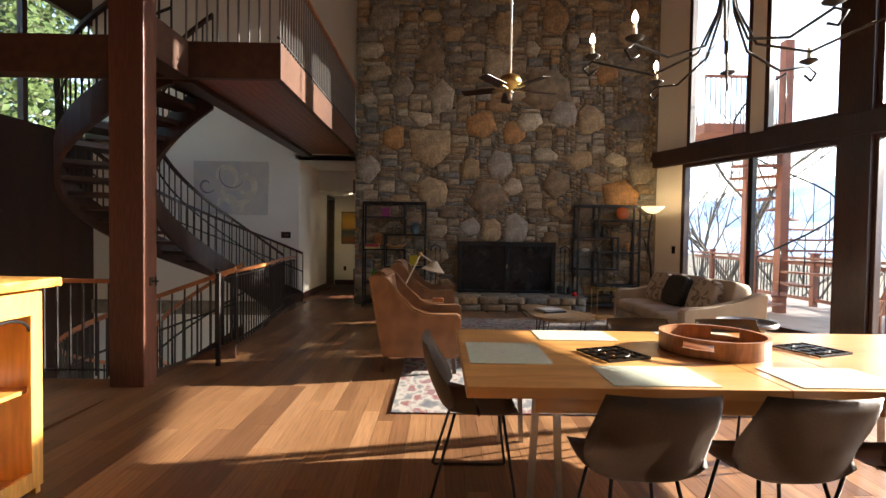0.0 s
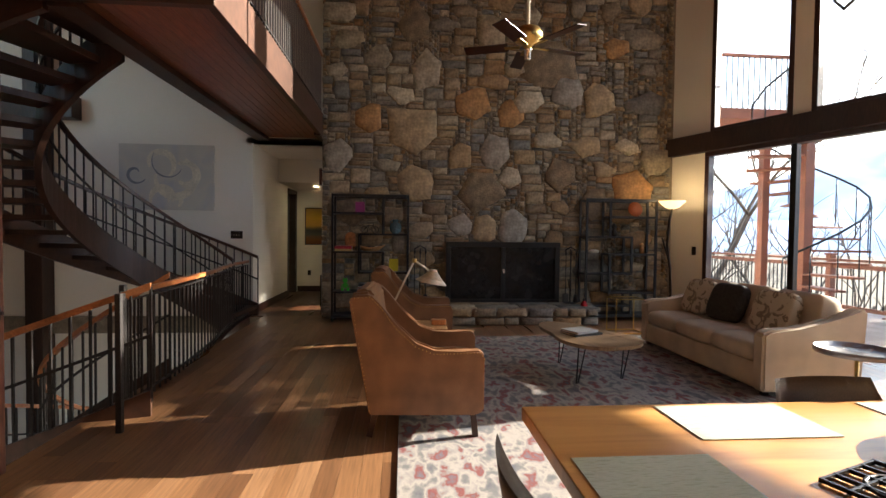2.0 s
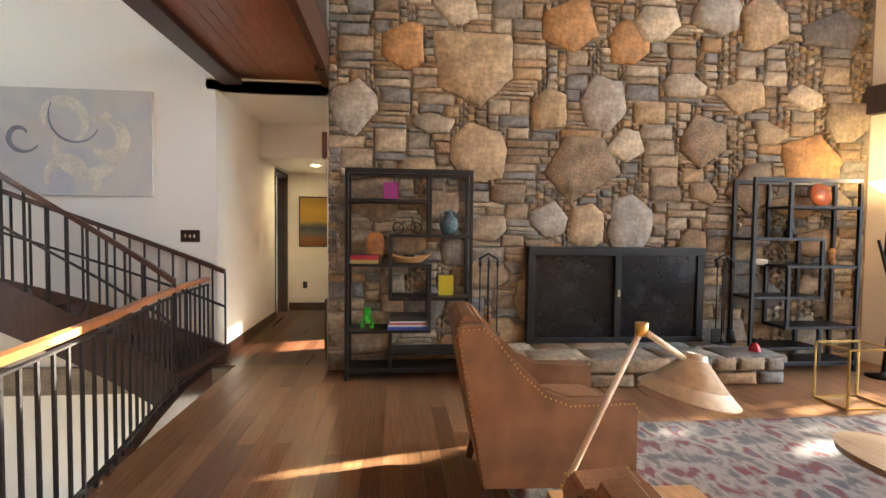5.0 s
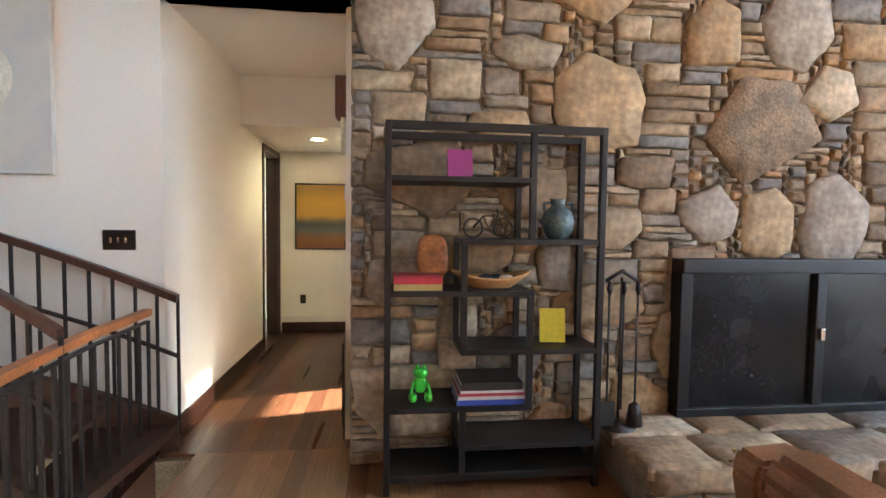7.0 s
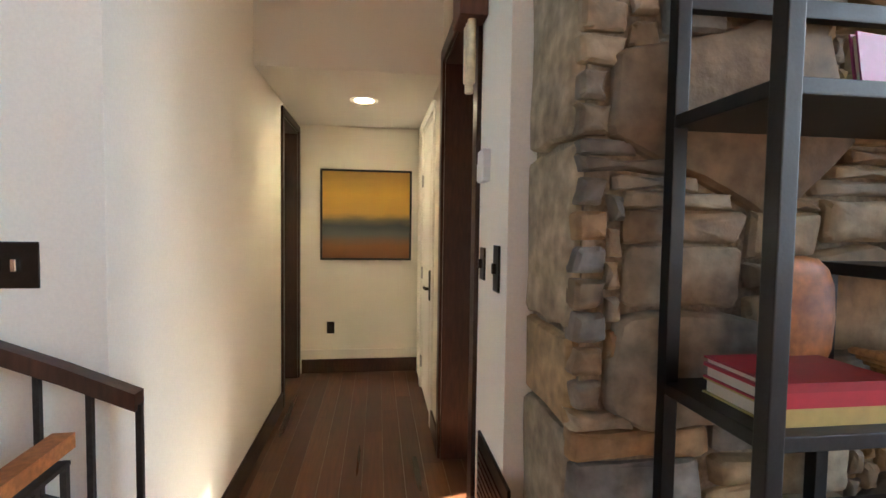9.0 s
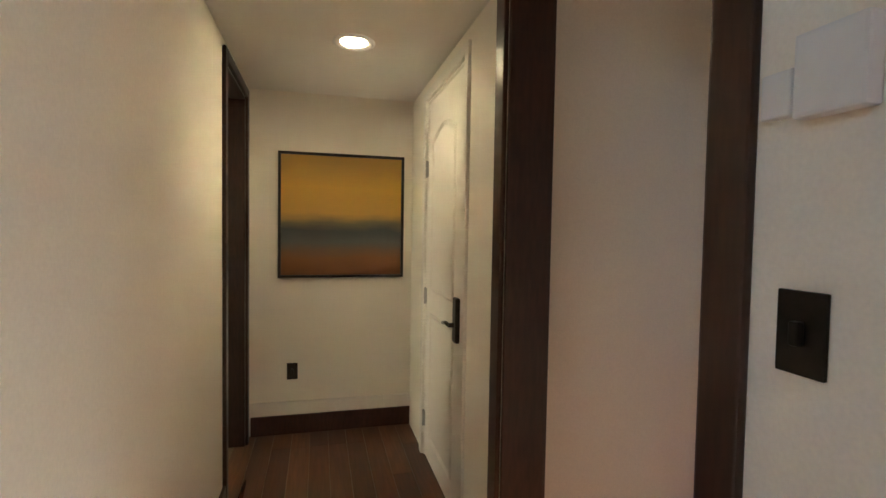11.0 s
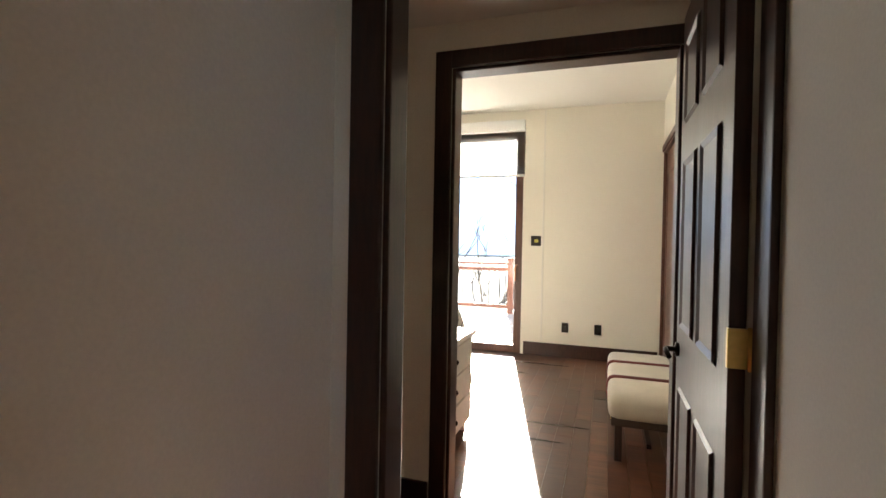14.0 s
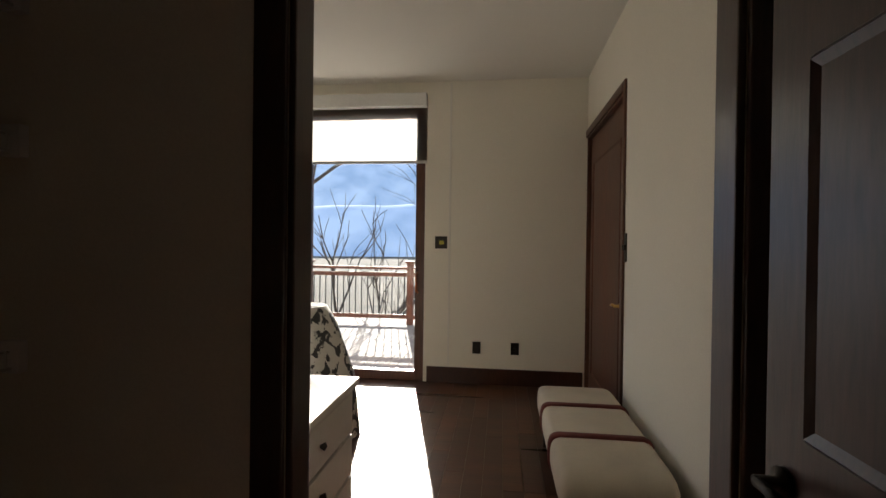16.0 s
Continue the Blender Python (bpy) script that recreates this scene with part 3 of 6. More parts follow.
chime = thing("door_chime", pose(HALL_R, 10.50, 2.30), "dark wooden door chime with cream tubes", "door chime")
part("case", bbox(-0.11, 0.0, -0.09, 0.09, 0.0, 0.30, 0.008), post_wood, chime)
for k, l in enumerate((0.24, 0.27, 0.22)):
    part("chime_tube", tube(bmesh.new(), [(-0.055, -0.04 + 0.04 * k, 0.02), (-0.055, -0.04 + 0.04 * k, -l)], 0.017, 12), material("cream tube", (0.7, 0.62, 0.42), 0.3, bump=0), chime)
smoke = thing("smoke_detector", pose(HALL_R, 10.42, 2.72), "round white detector on the hall wall", "detector")
part("housing", lathe(bmesh.new(), [(0.065, 0), (0.065, 0.02), (0.05, 0.035), (0.0, 0.036)], 24), white_plastic, smoke).matrix_basis = Matrix.Rotation(-math.pi / 2, 4, "Y")
tstat = thing("thermostat", pose(HALL_R, 10.38, 1.72, 0, 0, 90), "white thermostat with a small box below", "thermostat")
part("body", bbox(-0.05, 0.05, 0, 0.03, -0.05, 0.07, 0.006), white_plastic, tstat)
part("sensor", bbox(0.06, 0.11, 0, 0.02, -0.04, 0.03, 0.004), white_plastic, tstat)
vent = thing("air_vent", pose(HALL_R, 10.20, 0.40, 0, 0, 90), "dark slatted return air grille low on the wall", "vent")
part("frame", bbox(-0.22, 0.22, 0, 0.012, -0.26, 0.30, 0.004), dark_bronze, vent)
for i in range(16):
    part("slat", bbox(-0.19, 0.19, 0.010, 0.018, -0.22 + i * 0.03, -0.205 + i * 0.03), trim_wood, vent)
for x, y, z, nm in ((-2.28, 12.44, 2.47, "warm lit recessed ceiling light of the hall"), (-0.1, 11.75, 2.62, "recessed ceiling light with a white trim ring")):
    dl = thing("recessed_light", pose(x, y, z), nm, "ceiling light")
    part("trim_ring", lathe(bmesh.new(), [(0.07, -0.001), (0.085, -0.012), (0.11, -0.008), (0.11, -0.001)], 28), white_plastic, dl)
    part("lens", lathe(bmesh.new(), [(0.068, -0.004), (0.0, -0.004)], 28), glowing("downlight lens", (1.0, 0.86, 0.62), 4.0 if x < -1 else 0.1), dl)
ld = bpy.data.lights.new("hall downlight", "SPOT")
ld.energy, ld.color, ld.spot_size, ld.spot_blend, ld.shadow_soft_size = 0.18, (1.0, 0.80, 0.52), radians(130), 0.6, 0.07
new("hall_lamp", ld).matrix_world = look((-2.28, 12.44, 2.44), (-2.28, 12.44, 0))

# sunset painting
pic = thing("seascape_painting", pose(-2.28, HALL_END - 0.03, 1.595), "orange sunset seascape painting in a thin black frame", "painting")
for x0, x1, z0, z1 in ((-0.45, 0.45, -0.45, -0.43), (-0.45, 0.45, 0.43, 0.45), (-0.45, -0.43, -0.43, 0.43), (0.43, 0.45, -0.43, 0.43)):
    part("frame", bbox(x0, x1, -0.015, 0.03, z0, z1, 0.003), black_steel, pic)


def band_paint(name, bands, wob=0.08, scale=3.0):
    """Painted horizontal bands with a wavering edge."""
    m = bpy.data.materials.new(name)
    m.use_nodes = True
    N, L = m.node_tree.nodes, m.node_tree.links
    tc, sp, nz, ad, rp = N.new("ShaderNodeTexCoord"), N.new("ShaderNodeSeparateXYZ"), N.new("ShaderNodeTexNoise"), N.new("ShaderNodeMath"), N.new("ShaderNodeValToRGB")
    ad.operation = "MULTIPLY_ADD"
    ad.inputs[1].default_value = wob
    nz.inputs["Scale"].default_value, nz.inputs["Detail"].default_value = scale, 7
    L.new(tc.outputs["Generated"], sp.inputs[0])
    mp = N.new("ShaderNodeMapping")
    mp.inputs["Scale"].default_value = (0.7, 1, 2.5)
    L.new(tc.outputs["Generated"], mp.inputs[0])
    L.new(mp.outputs[0], nz.inputs[0])
    L.new(nz.outputs[0], ad.inputs[0])
    L.new(sp.outputs["Z"], ad.inputs[2])
    while len(rp.color_ramp.elements) < len(bands):
        rp.color_ramp.elements.new(0.5)
    for i, (p, c) in enumerate(bands):
        rp.color_ramp.elements[i].position, rp.color_ramp.elements[i].color = p, (*c, 1)
    L.new(ad.outputs[0], rp.inputs[0])
    L.new(rp.outputs[0], N["Principled BSDF"].inputs["Base Color"])
    N["Principled BSDF"].inputs["Roughness"].default_value = 0.55
    return m


sea = band_paint("painted sunset", [(0.0, (0.16, 0.05, 0.012)), (0.2, (0.22, 0.09, 0.025)), (0.34, (0.09, 0.10, 0.09)), (0.44, (0.05, 0.06, 0.06)), (0.50, (0.15, 0.12, 0.06)), (0.58, (0.55, 0.30, 0.05)), (0.8, (0.62, 0.34, 0.04)), (1.0, (0.42, 0.24, 0.04))], 0.12, 3.0)
part("canvas", bbox(-0.43, 0.43, 0.0, 0.02, -0.43, 0.43), sea, pic)

# abstract swirl painting on the stair wall
art = thing("abstract_painting", pose(-4.33, 10.07, 2.34), "pale grey canvas with cream swirling ribbons", "painting")
part("canvas", bbox(-0.77, 0.77, -0.04, -0.002, -0.55, 0.55, 0.004), ramp_material("pale washed canvas", [(0.3, (0.56, 0.55, 0.51)), (0.5, (0.66, 0.62, 0.53)), (0.7, (0.48, 0.50, 0.54))], 0.8, 1.3, bump=0.15), art)
cream = material("cream ribbon paint", (0.74, 0.68, 0.54), 0.7, vary=0.12, big=6, bump=0.2)
slate = material("slate line paint", (0.24, 0.25, 0.27), 0.7, vary=0.2, big=6, bump=0.2)


def ribbon(pts, w, y, mat, name):
    bm = bmesh.new()
    P = [Vector((x, 0, z)) for x, z in pts]
    n = len(P)
    a, b = [], []
    for i in range(n):
        d = (P[min(i + 1, n - 1)] - P[max(i - 1, 0)]).normalized()
        s = Vector((-d.z, 0, d.x)) * w * (0.25 + 0.75 * math.sin(math.pi * (i + 0.3) / n)) / 2
        a.append(bm.verts.new((P[i].x + s.x, y, P[i].z + s.z)))
        b.append(bm.verts.new((P[i].x - s.x, y, P[i].z - s.z)))
    for i in range(n - 1):
        bm.faces.new((a[i], a[i + 1], b[i + 1], b[i]))
    g = bmesh.ops.extrude_face_region(bm, geom=bm.faces[:])
    bmesh.ops.translate(bm, verts=[v for v in g["geom"] if isinstance(v, bmesh.types.BMVert)], vec=(0, 0.003, 0))
    part(name, bm, mat, art)


def spiral(cx, cz, r0, r1, a0, a1, n=26):
    return [(cx + (r0 + (r1 - r0) * i / n) * math.cos(radians(a0 + (a1 - a0) * i / n)), cz + (r0 + (r1 - r0) * i / n) * math.sin(radians(a0 + (a1 - a0) * i / n))) for i in range(n + 1)]


for k, (c, w, mt) in enumerate(((spiral(0.12, 0.0, 0.36, 0.30, 60, -190), 0.13, cream), (spiral(0.30, 0.02, 0.24, 0.12, 120, -140), 0.14, cream), (spiral(-0.12, 0.22, 0.26, 0.16, -60, 200), 0.11, cream), (spiral(-0.05, -0.36, 0.22, 0.14, 200, -20), 0.12, cream), (spiral(0.14, -0.42, 0.12, 0.08, 180, -60), 0.09, cream), (spiral(-0.5, 0.05, 0.18, 0.06, -30, -330), 0.05, slate), (spiral(0.05, 0.25, 0.30, 0.22, 150, 330), 0.025, slate))):
    ribbon(c, w, -0.0435 - 0.0005 * k, mt, "swirl")

# ---- fireplace, hearth, shelves ----
smoked = material("smoked glass", (0.008, 0.008, 0.009), 0.25, vary=0.3, big=3, bump=0, **{"Specular IOR Level": 0.3})
fp = thing("fireplace", None, "black steel fireplace front with glass doors", "fireplace")
part("firebox", bbox(0.42, 2.30, 9.64, 9.75, 0.30, 1.26), material("sooty firebox", (0.012, 0.011, 0.010), 0.8, vary=0.4), fp)
for a in ((0.38, 2.34, 9.56, 9.70, 1.22, 1.31), (0.38, 2.34, 9.58, 9.70, 0.28, 0.34), (0.38, 0.46, 9.58, 9.70, 0.34, 1.22), (2.26, 2.34, 9.58, 9.70, 0.34, 1.22), (1.325, 1.395, 9.57, 9.68, 0.34, 1.22)):
    part("frame_bar", bbox(*a, 0.008), black_steel, fp)
for x0, x1 in ((0.46, 1.325), (1.395, 2.26)):
    p = part("glass_door", bbox(x0, x1, 9.605, 9.613, 0.34, 1.22), smoked, fp)
part("latch", bbox(1.345, 1.375, 9.545, 9.57, 0.78, 0.86, 0.004), chrome, fp, "small bright latch with a paper tag")


def shelf_unit(m, flip, label):
    """An open black metal etagere with staggered shelves; x: width 1.24, y: depth 0.34."""
    s = thing("etagere", m, label, "shelf", "open metal shelves beside the fireplace")
    W, D, H = 1.24, 0.34, 2.06
    def X(a, b):
        return (W - b, W - a) if flip else (a, b)
    for x in (0, W - 0.035):
        for y in (0, D - 0.035):
            part("post", bbox(x, x + 0.035, y, y + 0.035, 0, H, 0.003), black_steel, s)
    for y in (0, D - 0.03):
        part("rail", bbox(0.035, W - 0.035, y, y + 0.03, H - 0.045, H, 0.003), black_steel, s)
        part("rail", bbox(0.035, W - 0.035, y, y + 0.03, 0.07, 0.11, 0.003), black_steel, s)
    for a, b, z in ((0, 0.84, 1.74), (0.42, 1.24, 1.40), (0.0, 0.84, 1.11), (0.42, 1.24, 0.78), (0.0, 0.84, 0.46), (0.42, 1.24, 0.24), (0.0, 1.24, 0.085)):
        x0, x1 = X(a, b)
        part("shelf", bbox(x0 + 0.002, x1 - 0.002, 0.004, D - 0.004, z, z + 0.03, 0.003), black_steel, s)
    for a, z0, z1 in ((0.80, 1.77, H - 0.045), (0.80, 1.43, 1.74), (0.42, 1.14, 1.40), (0.42, 0.81, 1.11), (0.80, 0.49, 1.11), (0.42, 0.115, 0.46)):
        x0, x1 = X(a, a + 0.035)
        for y in (0.0, D - 0.035):
            part("strut", bbox(x0, x1, y, y + 0.033, z0, z1, 0.002), black_steel, s)
    return s


SH_L, SH_R = pose(-1.49, 9.335, 0), pose(2.70, 9.335, 0)
shelf_unit(SH_L, False, "tall black metal shelf unit with books and ornaments")
shelf_unit(SH_R, True, "tall black metal shelf unit with a few ornaments")


def book(m, w, d, h, color, label, group=""):
    b = thing("book", m, label, "book", group)
    c = material("cover", color, 0.4, vary=0.08, bump=0.03)
    bm = bbox(0, w, 0, d, 0, 0.004)
    box(bm, 0, w, 0, d, h - 0.004, h)
    box(bm, 0, w, 0, 0.004, 0.004, h - 0.004)
    part("cover", bm, c, b)
    part("page_block", bbox(0.006, w - 0.006, 0.005, d - 0.006, 0.004, h - 0.004), white_cloth, b)
    return b


z = 1.14
for c, h in (((0.45, 0.36, 0.12), 0.035), ((0.42, 0.02, 0.04), 0.03), ((0.30, 0.015, 0.03), 0.018)):
    book(SH_L @ pose(0.05, 0.04, z), 0.27, 0.2, h, c, "red and yellow book lying on the metal shelf", "stacked books")
    z += h
z = 0.49
for i, (c, h) in enumerate((((0.03, 0.06, 0.30), 0.03), ((0.5, 0.48, 0.44), 0.02), ((0.35, 0.03, 0.04), 0.018), ((0.6, 0.57, 0.5), 0.015), ((0.02, 0.02, 0.02), 0.045))):
    book(SH_L @ pose(0.41 + 0.006 * i, 0.03, z), 0.40 - 0.012 * i, 0.27, h, c, "large picture book in a stack on the shelf", "stacked picture books")
    z += h
book(SH_L @ pose(0.36, 0.2, 1.775, 82, 0, 8), 0.15, 0.17, 0.018, (0.30, 0.03, 0.16), "magenta book standing on the top shelf")
yb = book(SH_L @ pose(0.92, 0.16, 0.815, 82, 0, -6), 0.15, 0.20, 0.02, (0.62, 0.52, 0.03), "bright yellow book standing upright")
vase = thing("vase", SH_L @ pose(1.02, 0.17, 1.43), "blue-green glazed jug with two small handles", "vase", "", "", lathe(bmesh.new(), [(0.05, 0), (0.085, 0.04), (0.10, 0.10), (0.085, 0.16), (0.045, 0.19), (0.04, 0.22), (0.05, 0.235), (0.035, 0.23)], 24), material("blue-green glaze", (0.10, 0.17, 0.19), 0.15, vary=0.4, big=8, bump=0.05))
for sx in (-1, 1):
    part("handle", tube(bmesh.new(), [(sx * 0.04, 0, 0.215), (sx * 0.085, 0, 0.21), (sx * 0.085, 0, 0.17)], 0.008), material("blue-green handle glaze", (0.10, 0.17, 0.19), 0.2, bump=0), vase)
bowl_bm = bmesh.new()
for i in range(7):
    r = 0.09 + 0.013 * i
    tube(bowl_bm, [(r * 1.35 * math.cos(a * math.pi / 12), r * 0.75 * math.sin(a * math.pi / 12), 0.012 + 0.011 * i + 0.02 * (i / 6) * math.cos(a * math.pi / 6)) for a in range(25)], 0.009, 6)
basket = thing("basket", SH_L @ pose(0.62, 0.17, 1.14), "woven straw basket holding small dark stones", "basket", "", "", bowl_bm, material("straw", (0.42, 0.22, 0.08), 0.8, vary=0.3, fine=90, bump=0.4))
for k, (x, y, c) in enumerate(((-0.03, 0, (0.05, 0.04, 0.06)), (0.04, 0.02, (0.03, 0.06, 0.06)), (0.09, -0.01, (0.6, 0.52, 0.4)))):
    thing("pebble", SH_L @ pose(0.62 + x, 0.17 + y, 1.19), "smooth polished stone in the basket", "stone", "pebbles", "", cushion(bmesh.new(), 0, 0, 0, 0.09, 0.06, 0.06, None, 6, 1.2), material("polished stone", c, 0.25, vary=0.2))
slabst = thing("agate_slab", SH_L @ pose(0.28, 0.24, 1.225), "upright orange-brown agate slab behind the books", "stone", "", "", cushion(bmesh.new(), 0, 0, 0.08, 0.19, 0.05, 0.29, None, 8, 1.3), material("amber agate", (0.36, 0.14, 0.04), 0.4, vary=0.35, big=12))
bikebm = bmesh.new()
for cx in (-0.09, 0.09):
    tube(bikebm, [(cx + 0.055 * math.cos(a * math.pi / 10), 0, 0.06 + 0.055 * math.sin(a * math.pi / 10)) for a in range(21)], 0.006, 6)
tube(bikebm, [(-0.09, 0, 0.06), (-0.03, 0, 0.13), (0.06, 0, 0.13), (0.09, 0, 0.06)], 0.006, 6)
tube(bikebm, [(-0.03, 0, 0.13), (0.0, 0, 0.06), (0.06, 0, 0.13), (0.05, 0, 0.17)], 0.006, 6)
thing("bicycle_ornament", SH_L @ pose(0.60, 0.17, 1.43), "small black wire ornament on two wheels", "ornament", "", "", bikebm, dark_bronze)
green = material("bright green plastic", (0.05, 0.55, 0.04), 0.35, vary=0.1, bump=0.05)
fb = cushion(bmesh.new(), 0, 0, 0.09, 0.075, 0.06, 0.10, None, 6, 1.3)
cushion(fb, 0, -0.02, 0.165, 0.085, 0.075, 0.06, None, 6, 1.4)
for sx in (-1, 1):
    cushion(fb, sx * 0.045, -0.03, 0.025, 0.05, 0.09, 0.05, None, 5, 1.3)
    cushion(fb, sx * 0.02, -0.03, 0.20, 0.025, 0.025, 0.03, None, 5, 1.2)
    tube(fb, [(sx * 0.035, -0.01, 0.11), (sx * 0.055, -0.04, 0.06), (sx * 0.05, -0.05, 0.01)], 0.009, 6)
thing("toy_figure", SH_L @ pose(0.21, 0.15, 0.49), "bright green plastic toy animal figure", "toy", "", "", fb, green)
thing("orange_dish", SH_R @ pose(0.95, 0.24, 1.62), "round orange-red ceramic dish standing upright", "dish", "", "", lathe(bmesh.new(), [(0.0, 0.0), (0.10, 0.0), (0.13, 0.02), (0.125, 0.03), (0.0, 0.012)], 24), material("orange glaze", (0.45, 0.10, 0.02), 0.3, bump=0.05)).matrix_basis = SH_R @ pose(0.95, 0.24, 1.90, 80)
thing("white_shell", SH_R @ pose(0.20, 0.15, 1.17), "pale shell ornament on the shelf", "ornament", "", "", cushion(bmesh.new(), 0, 0, 0, 0.18, 0.09, 0.07, None, 7, 1.2), white_cloth)
thing("pottery_figure", SH_R @ pose(1.05, 0.16, 1.14), "small orange and cream pottery ornament", "ornament", "", "", lathe(bmesh.new(), [(0.03, 0), (0.045, 0.05), (0.03, 0.1), (0.05, 0.14), (0.02, 0.18)], 14), material("pottery", (0.5, 0.25, 0.1), 0.5, vary=0.4, big=20))
thing("dark_ornament", SH_R @ pose(0.55, 0.16, 1.43), "small dark sculpted ornament", "ornament", "", "", lathe(bmesh.new(), [(0.05, 0), (0.07, 0.05), (0.03, 0.12), (0.05, 0.17), (0.01, 0.22)], 14), dark_bronze)

for x0 in (-0.06, 2.50):
    ts = thing("fireplace_tools", pose(x0, 9.50, 0.28 if x0 > 2 else 0.28), "black iron fireplace tool stand with shovel and poker", "fireplace tools", "fireplace tool sets")
    part("stand", tube(tube(lathe(bmesh.new(), [(0.11, 0), (0.11, 0.012), (0.02, 0.025), (0.012, 0.05)], 16), [(0, 0, 0.02), (0, 0, 0.92)], 0.008), [(-0.1, 0, 0.90), (0, 0, 0.96), (0.1, 0, 0.90)], 0.012), iron, ts)
    for dx in (-0.09, 0.0, 0.09):
        t = tube(bmesh.new(), [(dx, -0.03, 0.86), (dx, -0.03, 0.12)], 0.007)
        if dx < 0:
            box(t, dx - 0.05, dx + 0.05, -0.04, -0.025, 0.02, 0.17, 0.004)
        elif dx > 0:
            lathe(t, [(0.02, 0), (0.05, 0.0), (0.035, 0.12), (0.01, 0.14)], 10, (dx, -0.03, 0.02))
        part("tool", t, iron, ts)
        part("tool_handle", lathe(bmesh.new(), [(0.008, 0), (0.018, 0.03), (0.01, 0.08)], 10, (dx, -0.03, 0.82)), iron, ts)
ext = thing("fire_extinguisher", pose(2.62, 9.16, 0), "small red fire extinguisher with a white label", "fire extinguisher")
part("cylinder", lathe(bmesh.new(), [(0.05, 0), (0.055, 0.02), (0.055, 0.30), (0.035, 0.35), (0.018, 0.37)], 20), material("red enamel", (0.5, 0.01, 0.015), 0.25, bump=0), ext)
part("label", lathe(bmesh.new(), [(0.0555, 0.12), (0.0562, 0.121), (0.0562, 0.24), (0.0555, 0.241)], 20), white_plastic, ext, "white printed label")
part("valve", tube(bbox(-0.015, 0.015, -0.02, 0.03, 0.37, 0.41, 0.004), [(0, -0.02, 0.40), (0, -0.09, 0.43)], 0.008), black_steel, ext)
part("hose", tube(bmesh.new(), [(0.01, 0.03, 0.39), (0.05, 0.04, 0.33), (0.06, 0.03, 0.2)], 0.008), black_steel, ext)

# ---- torchiere ----
tl = thing("floor_lamp", pose(4.02, 9.12, 0), "dark curved torchiere with a lit alabaster bowl", "lamp")
part("base", lathe(bmesh.new(), [(0.15, 0), (0.15, 0.015), (0.03, 0.04), (0.02, 0.06)], 24), dark_bronze, tl)
part("stem", tube(bmesh.new(), [(0.0, 0, 0.04), (0.05, 0, 0.5), (0.03, 0, 0.9), (-0.03, 0, 1.3), (0.0, 0, 1.7), (0.04, 0, 1.90)], 0.020, 10), dark_bronze, tl)
part("scroll", tube(bmesh.new(), [(0.04, 0, 0.75), (0.0, 0, 1.05), (-0.08, 0, 1.30), (-0.12, 0, 1.42)], 0.014, 8), dark_bronze, tl)
shade = part("shade", lathe(bmesh.new(), [(0.03, 0), (0.10, 0.02), (0.19, 0.10), (0.21, 0.13), (0.20, 0.13), (0.09, 0.035), (0.02, 0.015)], 28), glowing("lit alabaster", (1.0, 0.66, 0.30), 0.45), tl)
shade.matrix_basis = Matrix.Translation((0.04, 0, 1.89))
ld = bpy.data.lights.new("torchiere bulb", "POINT")
ld.energy, ld.color, ld.shadow_soft_size = 1.6, (1.0, 0.72, 0.38), 0.06
new("torchiere_lamp", ld).location = (4.06, 9.12, 2.10)

# ---- balcony ----
BZ0, BZ1, BX0, BY0 = 3.03, 3.41, -1.69, 5.12
bal = thing("balcony", None, "timber balcony with a reddish board soffit", "balcony", "", "structure")
part("fascia_side", bbox(BX0 - 0.07, BX0, BY0, STONE_Y, BZ0, BZ1, 0.004), beam_wood, bal)
part("fascia_front", bbox(-3.6, BX0 - 0.07, BY0, BY0 + 0.07, BZ0, BZ1, 0.004), beam_wood, bal)
for i in range(9):
    x0 = -2.66 + 0.1 * i
    part("soffit_board", bbox(x0 + 0.002, x0 + 0.098, BY0 + 0.07, STONE_Y + 0.3, BZ0 + 0.03, BZ0 + 0.05), soffit_wood, bal)
part("joist", bbox(-2.86, -2.66, BY0 + 0.07, 10.07, BZ0 - 0.03, BZ1, 0.006), dark_wood, bal)
part("deck", bbox(-3.0, BX0 - 0.07, BY0 + 0.07, 10.05, BZ1 - 0.05, BZ1), dark_wood, bal)
structure("beam_hall", bbox(-1.80, -1.70, 9.5, 10.06, BZ0 - 0.02, BZ0 + 0.3, 0.004), dark_wood, "short dark beam end at the stone wall", "beam")
brail = thing("balcony_railing", None, "steel baluster railing with a wooden handrail", "railing", "", "structure")
part("top_rail", bbox(BX0 - 0.06, BX0, BY0, STONE_Y, BZ1 + 0.93, BZ1 + 0.98, 0.01), rail_wood, brail)
part("bottom_rail", bbox(BX0 - 0.045, BX0 - 0.015, BY0, STONE_Y, BZ1 + 0.05, BZ1 + 0.065), iron, brail)
base = None
for k in range(46):
    y = BY0 + 0.05 + k * 0.1
    if base is None:
        base = mesh_of(bbox(-0.008, 0.008, -0.008, 0.008, BZ1, BZ1 + 0.93), steel, name="baluster")
    ob = new("baluster", base)
    ob.parent, ob.location = brail, (BX0 - 0.03, y, 0)
for k in range(9):
    ob = new("baluster", base)
    ob.parent, ob.location = brail, (BX0 - 0.13 - k * 0.11, BY0 + 0.03, 0)
part("top_rail", bbox(-2.75, BX0 - 0.06, BY0, BY0 + 0.06, BZ1 + 0.93, BZ1 + 0.98, 0.01), rail_wood, brail)
structure("post_stair", bbox(-2.94, -2.63, 4.30, 4.50, 0, ROOM_TOP, 0.01), post_wood, "heavy red-brown timber post by the stairs", "post")
